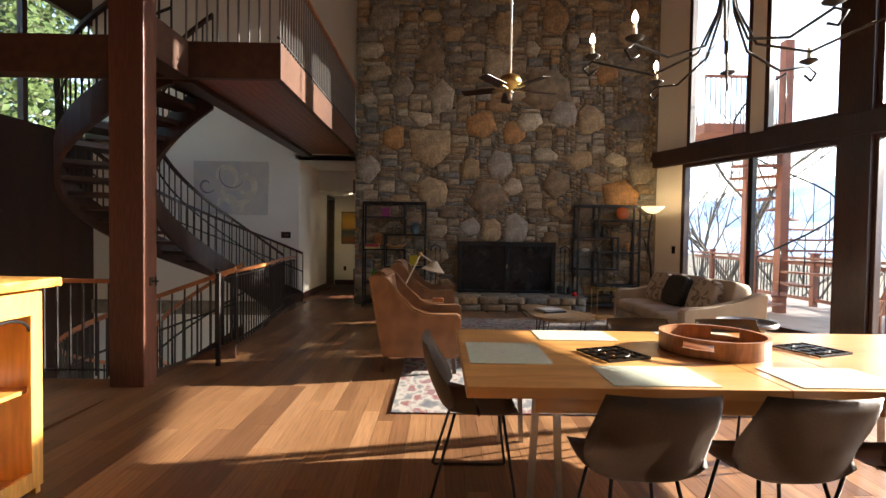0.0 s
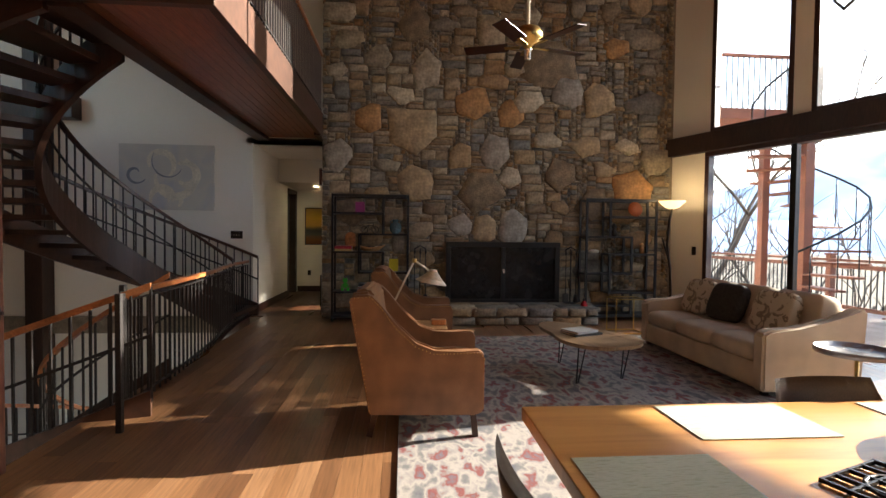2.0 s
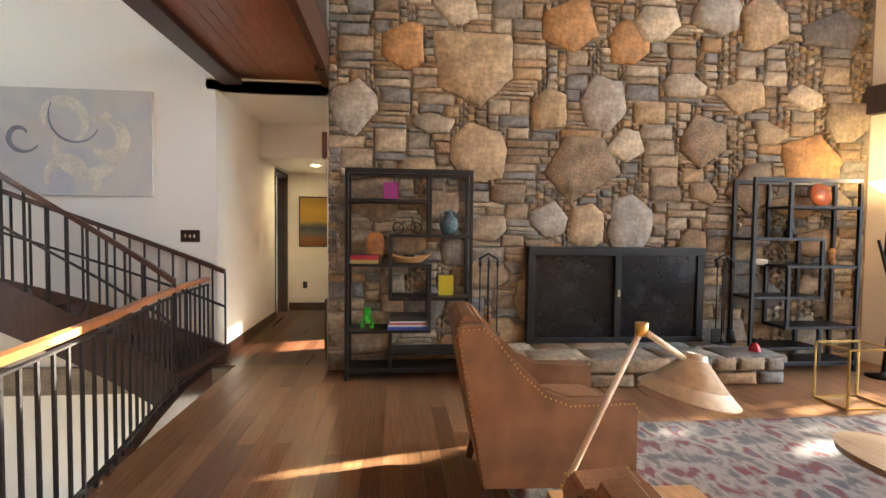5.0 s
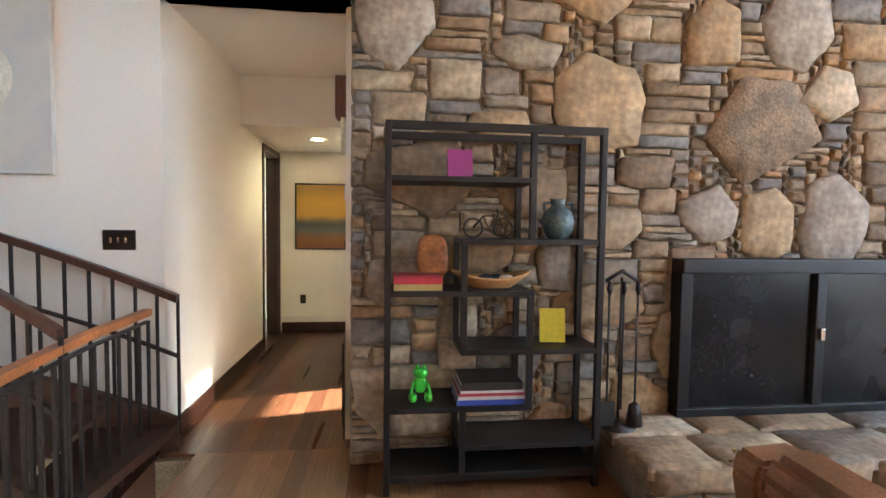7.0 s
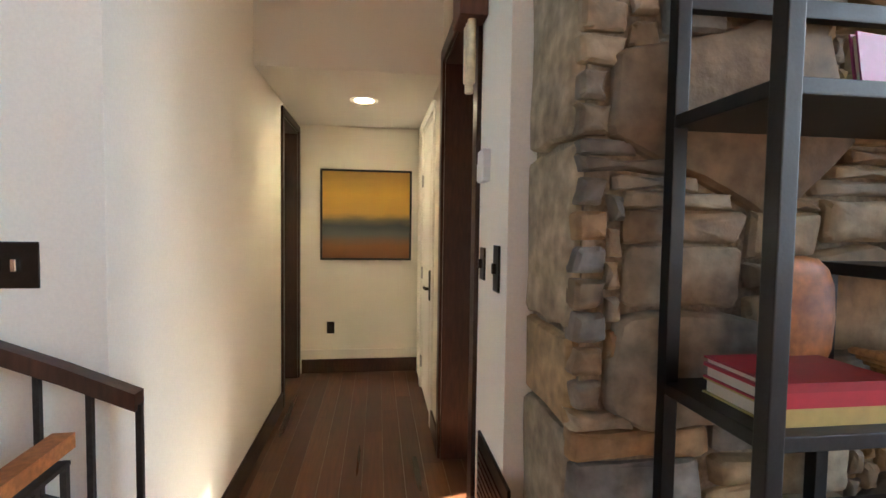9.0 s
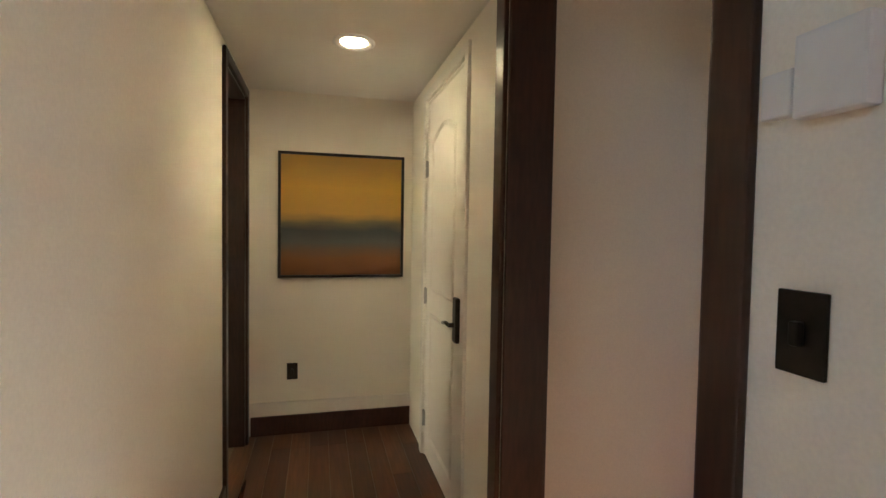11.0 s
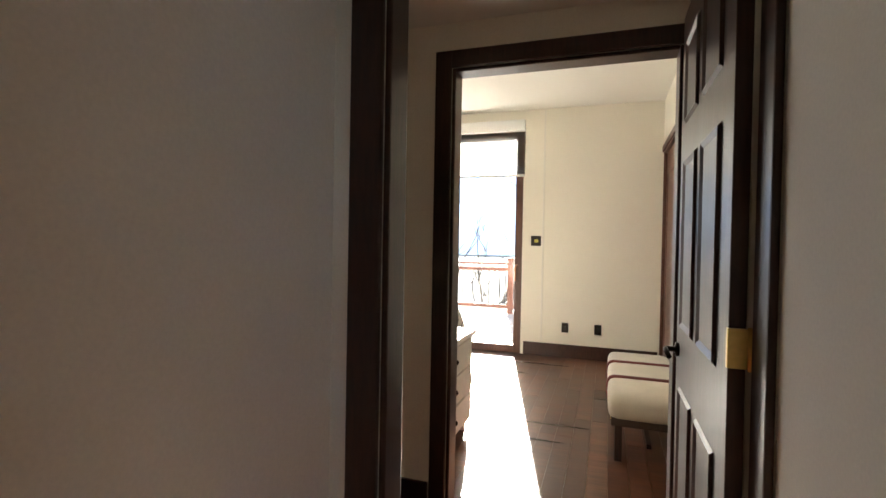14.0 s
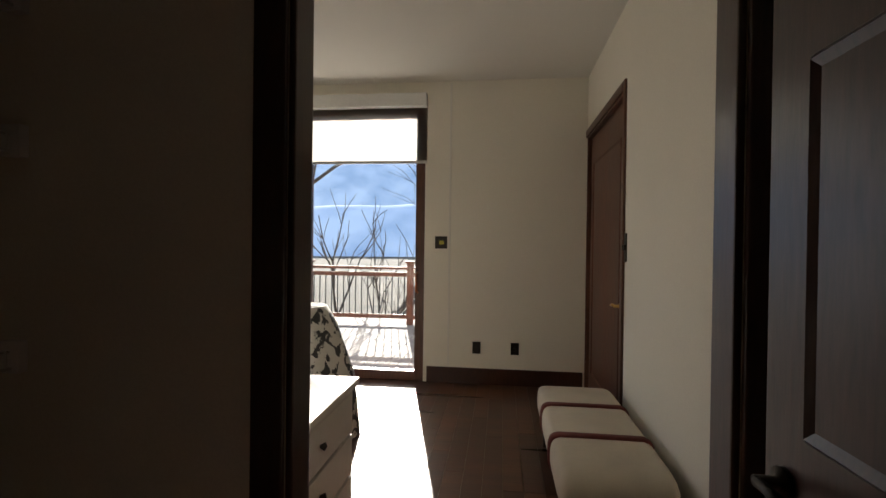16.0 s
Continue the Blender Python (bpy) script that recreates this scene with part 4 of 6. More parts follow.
structure("beam_stair", bbox(-7.2, -2.94, 4.31, 4.49, 2.80, 3.14, 0.01), beam_wood, "heavy brown timber beam over the stairs", "beam")
structure("beam_stair_cross", bbox(-2.90, -2.66, 4.50, BY0, 3.03, 3.41, 0.01), beam_wood, "short brown timber beam joining post and balcony", "beam")

# ---- curved stair ----
CX, CY = -3.0, 7.65


def helix(theta, r, z):
    return Vector((CX + r * math.cos(radians(theta)), CY + r * math.sin(radians(theta)), z))


def flight(name, th0, th1, z0, z1, steps, r0, r1, label, rail_from=0.0):
    st = thing(name, None, label, "staircase")
    for k in range(steps):
        a, b = th0 + (th1 - th0) * k / steps, th0 + (th1 - th0) * (k + 1.25) / steps
        zt = z0 + (z1 - z0) * (k + 1) / steps
        bm = bmesh.new()
        top = [bm.verts.new(helix(t, r, zt)) for t, r in ((a, r0), (a, r1), (b, r1), (b, r0))]
        bot = [bm.verts.new(v.co - Vector((0, 0, 0.06))) for v in top]
        bm.faces.new(top)
        bm.faces.new(bot[::-1])
        for i in range(4):
            bm.faces.new((top[i], top[(i + 1) % 4], bot[(i + 1) % 4], bot[i]))
        part("tread", bm, dark_wood, st)
    n = 40
    def path(r, dz):
        return [helix(th0 + (th1 - th0) * i / n, r, z0 + (z1 - z0) * i / n + dz) for i in range(n + 1)]
    part("stringer", bar(bmesh.new(), path(r1 + 0.03, 0.0), 0.06, 0.40), beam_wood, st)
    part("stringer", bar(bmesh.new(), path(r0 - 0.03, 0.0), 0.06, 0.40), dark_wood, st)
    for r in (r1 + 0.03, r0 - 0.03):
        part("handrail", bar(bmesh.new(), path(r, 1.0), 0.05, 0.05), rail_wood if z1 < 0 else trim_wood, st)
        part("mid_rail", bar(bmesh.new(), path(r, 0.62), 0.02, 0.025), iron, st)
        cnt = int(abs(th1 - th0) / 360 * 2 * math.pi * r / 0.13)
        for k in range(cnt + 1):
            p = helix(th0 + (th1 - th0) * k / cnt, r, z0 + (z1 - z0) * k / cnt)
            part("baluster", bbox(p.x - 0.008, p.x + 0.008, p.y - 0.008, p.y + 0.008, p.z + 0.1, p.z + 0.99), iron, st)
    return st


flight("staircase", 86, 272, 0.0, 3.20, 18, 1.40, 2.36, "curved open-tread staircase with iron balusters")
flight("staircase", 288, 95, 0.0, -3.0, 17, 1.40, 2.36, "curved staircase leading down with iron balusters")
structure("beam_stair_wall", bbox(-7.2, -5.70, 9.82, 10.07, 3.25, 3.62, 0.01), dark_wood, "dark timber beam end on the stair wall", "beam")
structure("post_stair_corner", bbox(-6.42, -6.15, 9.78, 10.06, -3.0, ROOM_TOP, 0.01), dark_wood, "dark timber post in the stair corner", "post")

# guard rail round the stairwell
GUARD = [(-2.5, 5.5), (-2.54, 6.2), (-2.60, 6.9), (-2.70, 7.7), (-2.85, 8.5), (-2.95, 9.2), (-2.98, 9.95)]


def on_guard(u):
    u = min(max(u, 0), 0.99999) * (len(GUARD) - 1)
    i = int(u)
    f = u - i
    return (GUARD[i][0] * (1 - f) + GUARD[i + 1][0] * f, GUARD[i][1] * (1 - f) + GUARD[i + 1][1] * f)


gr = thing("stair_railing", None, "iron railing with a wooden handrail round the stairwell", "railing")
part("handrail", bar(bmesh.new(), [(*on_guard(i / 20), 0.93) for i in range(21)], 0.055, 0.04), rail_wood, gr)
part("upper_rail", bar(bmesh.new(), [(*on_guard(i / 20), 0.87) for i in range(21)], 0.03, 0.012), iron, gr)
part("foot_rail", bar(bmesh.new(), [(*on_guard(i / 20), 0.06) for i in range(21)], 0.03, 0.012), iron, gr)
part("curb", bar(bmesh.new(), [(*on_guard(i / 20), -0.14) for i in range(21)], 0.10, 0.27), trim_wood, gr)
for k in range(38):
    x, y = on_guard(k / 37)
    part("baluster", bbox(x - 0.008, x + 0.008, y - 0.008, y + 0.008, 0.0, 0.87), iron, gr)
nw = part("newel", bbox(-2.52, -2.48, 5.42, 5.46, 0, 1.0, 0.004), iron, gr)
part("newel", bbox(-2.33, -2.29, 5.03, 5.07, 0, 0.98, 0.004), iron, gr)
part("gate_rail", bar(bmesh.new(), [(-2.31, 5.07, 0.94), (-2.40, 5.26, 0.94), (-2.50, 5.44, 0.94)], 0.035, 0.025), iron, gr)
gr2 = thing("stair_railing", None, "iron railing with a wooden handrail along the landing", "railing")
part("handrail", bbox(-4.6, -2.9, 4.62, 4.67, 0.90, 0.94, 0.008), rail_wood, gr2)
part("foot_rail", bbox(-4.6, -2.9, 4.635, 4.655, 0.05, 0.065), iron, gr2)
for k in range(14):
    x = -4.55 + k * 0.125
    part("baluster", bbox(x - 0.008, x + 0.008, 4.637, 4.653, 0.0, 0.90), iron, gr2)
hook = thing("post_latch", pose(-2.63, 4.40, 0.95), "small iron latch on the timber post", "latch", "", "", tube(tube(bbox(0, 0.012, -0.02, 0.02, -0.04, 0.04, 0.003), [(0.01, 0, 0), (0.07, 0, 0.0)], 0.01), [(0.05, 0, -0.04), (0.05, 0, 0.04)], 0.008), iron)

# ---- rug and seating ----
rug_mat = ramp_material("faded oriental rug", [(0.30, (0.07, 0.075, 0.095)), (0.42, (0.14, 0.135, 0.135)), (0.49, (0.30, 0.27, 0.24)), (0.56, (0.20, 0.185, 0.18)), (0.61, (0.17, 0.04, 0.035)), (0.70, (0.10, 0.105, 0.13))], 0.95, 5.5, stretch=(1.5, 0.9, 1), bump=0.4, detail=14, distort=0.25)
rug = thing("rug", None, "faded grey and red patterned area rug", "rug", "", "", bbox(-0.36, 3.1, 3.74, 8.15, 0.002, 0.014, 0.003), rug_mat)


def armchair(m, label):
    """A leather wing armchair facing +x, footprint x 0..0.85, y 0..0.74."""
    c = thing("armchair", m, label, "armchair", "leather armchairs by the rug")
    arm = [(0.0, 0.17), (0.80, 0.17), (0.86, 0.20), (0.86, 0.58), (0.83, 0.62), (0.48, 0.61), (0.34, 0.66), (0.20, 0.78), (0.08, 0.93), (0.0, 1.0), (-0.14, 0.99), (-0.155, 0.94)]
    for y0 in (0.0, 0.65):
        bm = extrude_outline(bmesh.new(), arm, y0, y0 + 0.09)
        bmesh.ops.bevel(bm, geom=bm.edges[:], offset=0.012, segments=2, affect="EDGES")
        side = part("side", bm, leather, c)
        nails = bmesh.new()
        pts = arm[3:]
        for (x0, z0), (x1, z1) in zip(pts, pts[1:]):
            n = max(1, int(math.hypot(x1 - x0, z1 - z0) / 0.025))
            for k in range(n):
                f = k / n
                yy = y0 - 0.001 if y0 == 0 else y0 + 0.091
                box(nails, x0 + (x1 - x0) * f - 0.003, x0 + (x1 - x0) * f + 0.003, yy - 0.003, yy + 0.003, z0 + (z1 - z0) * f - 0.018, z0 + (z1 - z0) * f - 0.010)
        for k in range(28):
            yy = y0 - 0.001 if y0 == 0 else y0 + 0.091
            box(nails, -0.134 + 0.0050 * k, -0.129 + 0.0050 * k, yy - 0.002, yy + 0.002, 0.93 - 0.027 * k, 0.935 - 0.027 * k)
        tagged(part("nailheads", nails, brass, side), kind="stuff")
    back = extrude_outline(bmesh.new(), [(0.0, 0.19), (0.14, 0.2), (0.03, 0.98), (-0.03, 1.035), (-0.13, 1.02), (-0.158, 0.96)], 0.09, 0.65)
    bmesh.ops.bevel(back, geom=back.edges[:], offset=0.02, segments=2, affect="EDGES")
    part("backrest", back, leather, c)
    part("seat_base", bbox(0.1, 0.83, 0.09, 0.65, 0.17, 0.36, 0.015), leather, c)
    part("seat_cushion", cushion(bmesh.new(), 0.47, 0.37, 0.43, 0.76, 0.55, 0.17, None, 10, 4), leather, c, smooth=True)
    for x in (0.04, 0.78):
        for y in (0.04, 0.66):
            part("leg", bar(bmesh.new(), [(x, y, 0.17), (x + (0.02 if x > 0.4 else -0.04), y, 0.014)], 0.045, 0.045), trim_wood, c)
    return c


armchair(pose(-0.56, 4.83, 0, 0, 0, -3) @ Matrix.Diagonal((0.92, 1.04, 1, 1)), "caramel leather wing armchair with brass nailheads")
armchair(pose(-0.56, 7.0, 0, 0, 0, -3) @ Matrix.Diagonal((0.92, 1.04, 1, 1)), "caramel leather wing armchair with brass nailheads")
st = thing("side_table", pose(-0.20, 6.00, 0), "small square wooden side table between the armchairs", "table")
part("tabletop", bbox(-0.27, 0.27, -0.27, 0.27, 0.53, 0.57, 0.006), material("oak top", (0.32, 0.17, 0.07), 0.5, vary=0.25, stretch=(1, 0.2, 1)), st)
for x in (-0.24, 0.22):
    for y in (-0.24, 0.22):
        part("leg", bbox(x, x + 0.025, y, y + 0.025, 0.0, 0.53), black_steel, st)
tbx = thing("wooden_box", pose(0.0, 6.05, 0.57), "small stacked wooden coaster box", "box", "", "", bbox(-0.07, 0.07, -0.05, 0.05, 0, 0.05, 0.012), rail_wood)
lamp = thing("desk_lamp", pose(-0.46, 6.1, 0.57), "pale adjustable desk lamp with a conical shade", "lamp")
part("base", lathe(bmesh.new(), [(0.09, 0), (0.09, 0.015), (0.015, 0.03)], 20), brass, lamp)
lampw = material("ivory enamel", (0.62, 0.54, 0.42), 0.4, bump=0.02)
part("lower_arm", tube(bmesh.new(), [(0, 0, 0.02), (0, 0, 0.12), (0.23, 0.0, 0.60)], 0.010, 8), lampw, lamp)
part("upper_arm", tube(bmesh.new(), [(0.23, 0, 0.60), (0.38, 0.0, 0.50)], 0.010, 8), lampw, lamp)
part("joint", lathe(bmesh.new(), [(0.02, -0.02), (0.02, 0.02)], 12, (0.23, 0, 0.60)), brass, lamp)
sh = part("shade", lathe(bmesh.new(), [(0.15, 0.0), (0.152, 0.004), (0.045, 0.09), (0.03, 0.13), (0.025, 0.125), (0.145, 0.002)], 28), lampw, lamp)
sh.matrix_basis = Matrix.Translation((0.39, 0, 0.39)) @ Matrix.Rotation(radians(12), 4, "Y")

sofa = thing("sofa", pose(2.82, 5.48, 0), "beige upholstered three-seat sofa with rolled cushions", "sofa")
part("base", bbox(0.02, 0.92, 0.12, 2.06, 0.06, 0.30, 0.03), sofa_cloth, sofa)
for y0 in (0.0, 2.04):
    o = extrude_outline(bmesh.new(), [(0.0, 0.06), (0.95, 0.06), (1.0, 0.78), (0.92, 0.80), (0.70, 0.68), (0.35, 0.62), (0.06, 0.61), (0.0, 0.57)], y0, y0 + 0.14)
    bmesh.ops.bevel(o, geom=o.edges[:], offset=0.022, segments=3, affect="EDGES")
    part("arm", o, sofa_cloth, sofa)
for k in range(3):
    part("seat_cushion", cushion(bmesh.new(), 0.40, 0.455 + 0.633 * k, 0.385, 0.82, 0.63, 0.19, None, 10, 5), sofa_cloth, sofa, smooth=True)
    part("back_cushion", cushion(bmesh.new(), 0, 0, 0, 0.24, 0.62, 0.46, Matrix.Translation((0.76, 0.455 + 0.633 * k, 0.67)) @ Matrix.Rotation(radians(14), 4, "Y"), 10, 4), sofa_cloth, sofa, smooth=True)
part("backrest", bbox(0.84, 1.0, 0.13, 2.05, 0.06, 0.76, 0.04), sofa_cloth, sofa)
for x in (0.06, 0.88):
    for y in (0.06, 2.1):
        part("foot", bbox(x, x + 0.05, y, y + 0.05, 0.0, 0.07), trim_wood, sofa)
print_cloth = ramp_material("printed cushion cotton", [(0.0, (0.58, 0.50, 0.38)), (0.52, (0.56, 0.48, 0.36)), (0.56, (0.25, 0.20, 0.14)), (0.63, (0.24, 0.19, 0.13)), (0.67, (0.5, 0.42, 0.3))], 0.9, 9, bump=0.2, detail=2)
dark_cloth = material("charcoal knitted wool", (0.045, 0.04, 0.035), 0.9, vary=0.3, big=30, fine=120, bump=0.6, depth=0.006)
for y, mt, lb in ((7.22, print_cloth, "cream throw pillow with a brown print"), (6.72, dark_cloth, "charcoal textured throw pillow"), (6.02, print_cloth, "cream throw pillow with a brown print")):
    thing("throw_pillow", pose(3.36, y, 0.685, 0, 22, 8), lb, "pillow", "throw pillows on the sofa", "", cushion(bmesh.new(), 0, 0, 0, 0.15, 0.46, 0.44, None, 10, 3.2), mt)

ct = thing("coffee_table", pose(1.52, 6.25, 0, 0, 0, 105), "rounded triangular wood table on black hairpin legs", "coffee table")
out = []
for k in range(48):
    a = 2 * math.pi * k / 48
    r = 0.46 + 0.16 * math.cos(a) ** 2 + 0.07 * math.cos(3 * a)
    out.append((r * 1.06 * math.cos(a), r * 0.78 * math.sin(a)))
bm = bmesh.new()
lo, hi = [bm.verts.new((x * 0.985, y * 0.985, 0.395)) for x, y in out], [bm.verts.new((x, y, 0.43)) for x, y in out]
for k in range(48):
    bm.faces.new((lo[k], lo[(k + 1) % 48], hi[(k + 1) % 48], hi[k]))
bm.faces.new(hi)
bm.faces.new(lo[::-1])
part("tabletop", bm, ramp_material("chevron walnut", [(0.3, (0.13, 0.075, 0.04)), (0.5, (0.26, 0.17, 0.095)), (0.7, (0.17, 0.10, 0.055))], 0.4, 4, stretch=(0.5, 6, 1), bump=0.08), ct)
for x, y in ((0.45, 0.0), (-0.25, 0.26), (-0.25, -0.26)):
    part("hairpin_leg", tube(bmesh.new(), [(x - 0.05, y + 0.04, 0.395), (x + 0.02, y + 0.01, 0.02), (x + 0.035, y, 0.008), (x + 0.02, y - 0.01, 0.02), (x - 0.05, y - 0.04, 0.395)], 0.006, 8), black_steel, ct)
for k, (w, c) in enumerate(((0.34, (0.015, 0.015, 0.016)), (0.28, (0.35, 0.36, 0.38)))):
    book(pose(1.35 + 0.03 * k, 6.1, 0.43 + 0.022 * k, 0, 0, 18 + 8 * k), w, 0.24, 0.022, c, "dark folder lying on the coffee table", "papers on the coffee table")

nt = thing("nesting_table", pose(2.98, 8.45, 0), "slim brass frame side table with a glass top", "table")
for z0 in (0.5,):
    for a in ((-0.22, 0.22, -0.17, -0.155), (-0.22, 0.22, 0.155, 0.17), (-0.22, -0.205, -0.155, 0.155), (0.205, 0.22, -0.155, 0.155)):
        part("frame_bar", bbox(*a, z0, z0 + 0.015), brass, nt)
        part("frame_bar", bbox(*a, 0.0, 0.015), brass, nt)
    for x in (-0.22, 0.205):
        for y in (-0.17, 0.155):
            part("leg", bbox(x, x + 0.015, y, y + 0.015, 0.015, z0), brass, nt)
part("top", bbox(-0.205, 0.205, -0.155, 0.155, 0.505, 0.513), glass, nt)
rt = thing("round_side_table", pose(3.30, 5.08, 0), "round metal tray side table beside the sofa", "table")
part("tray_top", lathe(bmesh.new(), [(0.0, 0.51), (0.27, 0.51), (0.28, 0.545), (0.29, 0.545), (0.285, 0.50), (0.0, 0.50)], 32), steel, rt)
part("stem", tube(lathe(bmesh.new(), [(0.18, 0), (0.18, 0.012), (0.02, 0.03)], 24), [(0, 0, 0.02), (0, 0, 0.51)], 0.015), brass, rt)
thing("glass_dish", pose(3.30, 5.08, 0.511), "small clear glass dish on the tray table", "dish", "", "", lathe(bmesh.new(), [(0.05, 0), (0.09, 0.02), (0.10, 0.05), (0.095, 0.05), (0.05, 0.008)], 24), glass)

# ---- dining ----
dt = thing("dining_table", None, "long golden teak dining table on steel legs", "table")
for x0, x1 in ((0.13, 1.55), (1.553, 2.0), (2.003, 3.35)):
    part("top_board", bbox(x0, x1, 2.06, 3.36, 0.70, 0.75, 0.004), table_wood, dt)
for y in (2.16, 3.22):
    part("apron", bbox(0.45, 3.05, y, y + 0.03, 0.60, 0.70, 0.003), table_wood, dt)
for x in (0.46, 2.95):
    for y in (2.14, 3.20):
        for k in (0, 0.09):
            part("leg", bar(bmesh.new(), [(x + k, y + 0.05, 0.70), (x + k + (0.03 if k else -0.03), y + 0.05, 0.0)], 0.03, 0.03), steel, dt)


def dining_chair():
    """A bucket chair facing +y on a black metal sled base, origin on the floor under the seat."""
    c = thing("dining_chair", None, "taupe leather bucket chair on black metal legs", "chair", "chairs round the dining table")
    nu, nv = 14, 12
    outer, inner = [], []
    bm = bmesh.new()
    for j in range(nv + 1):
        t = j / nv
        if t < 0.45:
            f = t / 0.45
            y, z, w, up = 0.24 - 0.40 * f, 0.46 - 0.02 * math.sin(math.pi * f) - 0.01 * f, 0.22 + 0.02 * f, 0.015 + 0.05 * f
        else:
            f = (t - 0.45) / 0.55
            y, z, w, up = -0.16 - 0.10 * math.sin(f * math.pi / 2) - 0.03 * f, 0.45 + 0.385 * f ** 1.15, 0.24 - 0.025 * f + 0.02 * math.sin(math.pi * f), 0.065 * (1 - f)
        row = []
        for i in range(nu + 1):
            s = 2 * i / nu - 1
            wrap = 0.0 if t < 0.45 else 0.10 * (1 - abs((t - 0.45) / 0.55 - 0.35)) * s ** 2
            row.append(bm.verts.new((w * s, y + wrap, z + up * abs(s) ** 3)))
        outer.append(row)
    for a, b in zip(outer, outer[1:]):
        for i in range(nu):
            bm.faces.new((a[i], a[i + 1], b[i + 1], b[i])).smooth = True
    bmesh.ops.solidify(bm, geom=bm.faces[:], thickness=0.028)
    part("shell", bm, grey_leather, c, smooth=True)
    for sx in (-1, 1):
        part("leg_frame", tube(bmesh.new(), [(sx * 0.13, 0.16, 0.445), (sx * 0.20, 0.22, 0.02), (sx * 0.205, 0.21, 0.008), (sx * 0.205, -0.21, 0.008), (sx * 0.20, -0.22, 0.02), (sx * 0.13, -0.10, 0.445)], 0.0085, 8), black_steel, c)
    part("cross_bar", tube(bmesh.new(), [(-0.135, 0.03, 0.438), (0.135, 0.03, 0.438)], 0.008, 8), black_steel, c)
    return c


dc = dining_chair()
dc.matrix_basis = pose(0.83, 1.98, 0)
for m in (pose(1.42, 1.98, 0), pose(2.02, 1.98, 0), pose(2.62, 1.98, 0), pose(0.20, 2.70, 0, 0, 0, -90), pose(1.42, 3.14, 0, 0, 0, 180), pose(2.05, 3.14, 0, 0, 0, 180)):
    copy_thing(dc, m)
mat_cloth = ramp_material("woven sage placemat", [(0.35, (0.34, 0.37, 0.28)), (0.5, (0.46, 0.48, 0.38)), (0.65, (0.40, 0.42, 0.33))], 0.9, 20, stretch=(1, 8, 1), bump=0.4)
for x0, x1, y0, y1 in ((0.17, 0.60, 2.44, 2.92), (0.78, 1.26, 2.09, 2.42), (0.65, 1.15, 3.02, 3.33), (1.5, 2.0, 3.02, 3.33), (1.62, 2.12, 2.09, 2.42), (2.3, 2.8, 2.09, 2.42)):
    thing("placemat", None, "sage green woven placemat on the dining table", "placemat", "placemats on the table", "", bbox(x0, x1, y0, y1, 0.751, 0.754, 0.001), mat_cloth)
wood_tray = material("acacia tray wood", (0.33, 0.13, 0.045), 0.4, vary=0.3, big=6, stretch=(1, 1, 0.3))
tray = thing("serving_tray", pose(1.62, 2.80, 0.751), "round wooden serving tray with cut-out handles", "tray")
part("bottom", lathe(bmesh.new(), [(0.0, 0.0), (0.27, 0.0), (0.27, 0.014), (0.0, 0.014)], 40), wood_tray, tray)
bm = bmesh.new()
n = 64
for k in range(n):
    a0, a1 = 2 * math.pi * k / n, 2 * math.pi * (k + 1) / n
    hole = abs(((k + 0.5) / n * 4 + 0.5) % 2 - 1) < 0.17
    for z0, z1 in (((0, 0.05), (0.085, 0.105)) if hole else ((0, 0.105),)):
        vs = [bm.verts.new((r * math.cos(a), r * math.sin(a), z)) for r in (0.272, 0.290) for a in (a0, a1) for z in (z0, z1)]
        for f in ((0, 1, 3, 2), (4, 6, 7, 5), (0, 2, 6, 4), (1, 5, 7, 3)) + (((0, 4, 5, 1), (2, 3, 7, 6)) if hole else ()):
            bm.faces.new([vs[i] for i in f])
part("rim", bm, wood_tray, tray)
for x, y in ((0.98, 2.66), (2.22, 2.82)):
    tv = thing("trivet", pose(x, y, 0.752, 0, 0, 20), "square dark pierced metal trivet", "trivet", "trivets on the table")
    b = bmesh.new()
    for k in range(5):
        box(b, -0.14, 0.14, -0.14 + 0.068 * k, -0.132 + 0.068 * k, 0, 0.012)
        box(b, -0.14 + 0.068 * k, -0.132 + 0.068 * k, -0.14, 0.14, 0.001, 0.013)
    tube(b, [(0.09 * math.cos(a * math.pi / 8), 0.09 * math.sin(a * math.pi / 8), 0.008) for a in range(17)], 0.006, 6)
    part("grid", b, dark_bronze, tv)

# glass-fronted cabinet beside the stairs
cab = thing("display_cabinet", pose(-2.62, 1.35, 0), "honey pine cabinet with arched glass doors", "cabinet")
pine = material("honey pine", (0.55, 0.27, 0.06), 0.4, vary=0.22, big=3, fine=40, stretch=(1, 1, 0.15))
part("top", bbox(-0.05, 0.58, -0.05, 1.27, 1.10, 1.15, 0.012), pine, cab)
for y in (0.0, 1.18):
    part("side_panel", bbox(0.0, 0.50, y, y + 0.03, 0.0, 1.10), pine, cab)
part("back_panel", bbox(0.0, 0.015, 0.03, 1.18, 0.0, 1.10), pine, cab)
for z0 in (0.05, 0.55):
    part("shelf", bbox(0.015, 0.48, 0.03, 1.18, z0, z0 + 0.02), pine, cab)
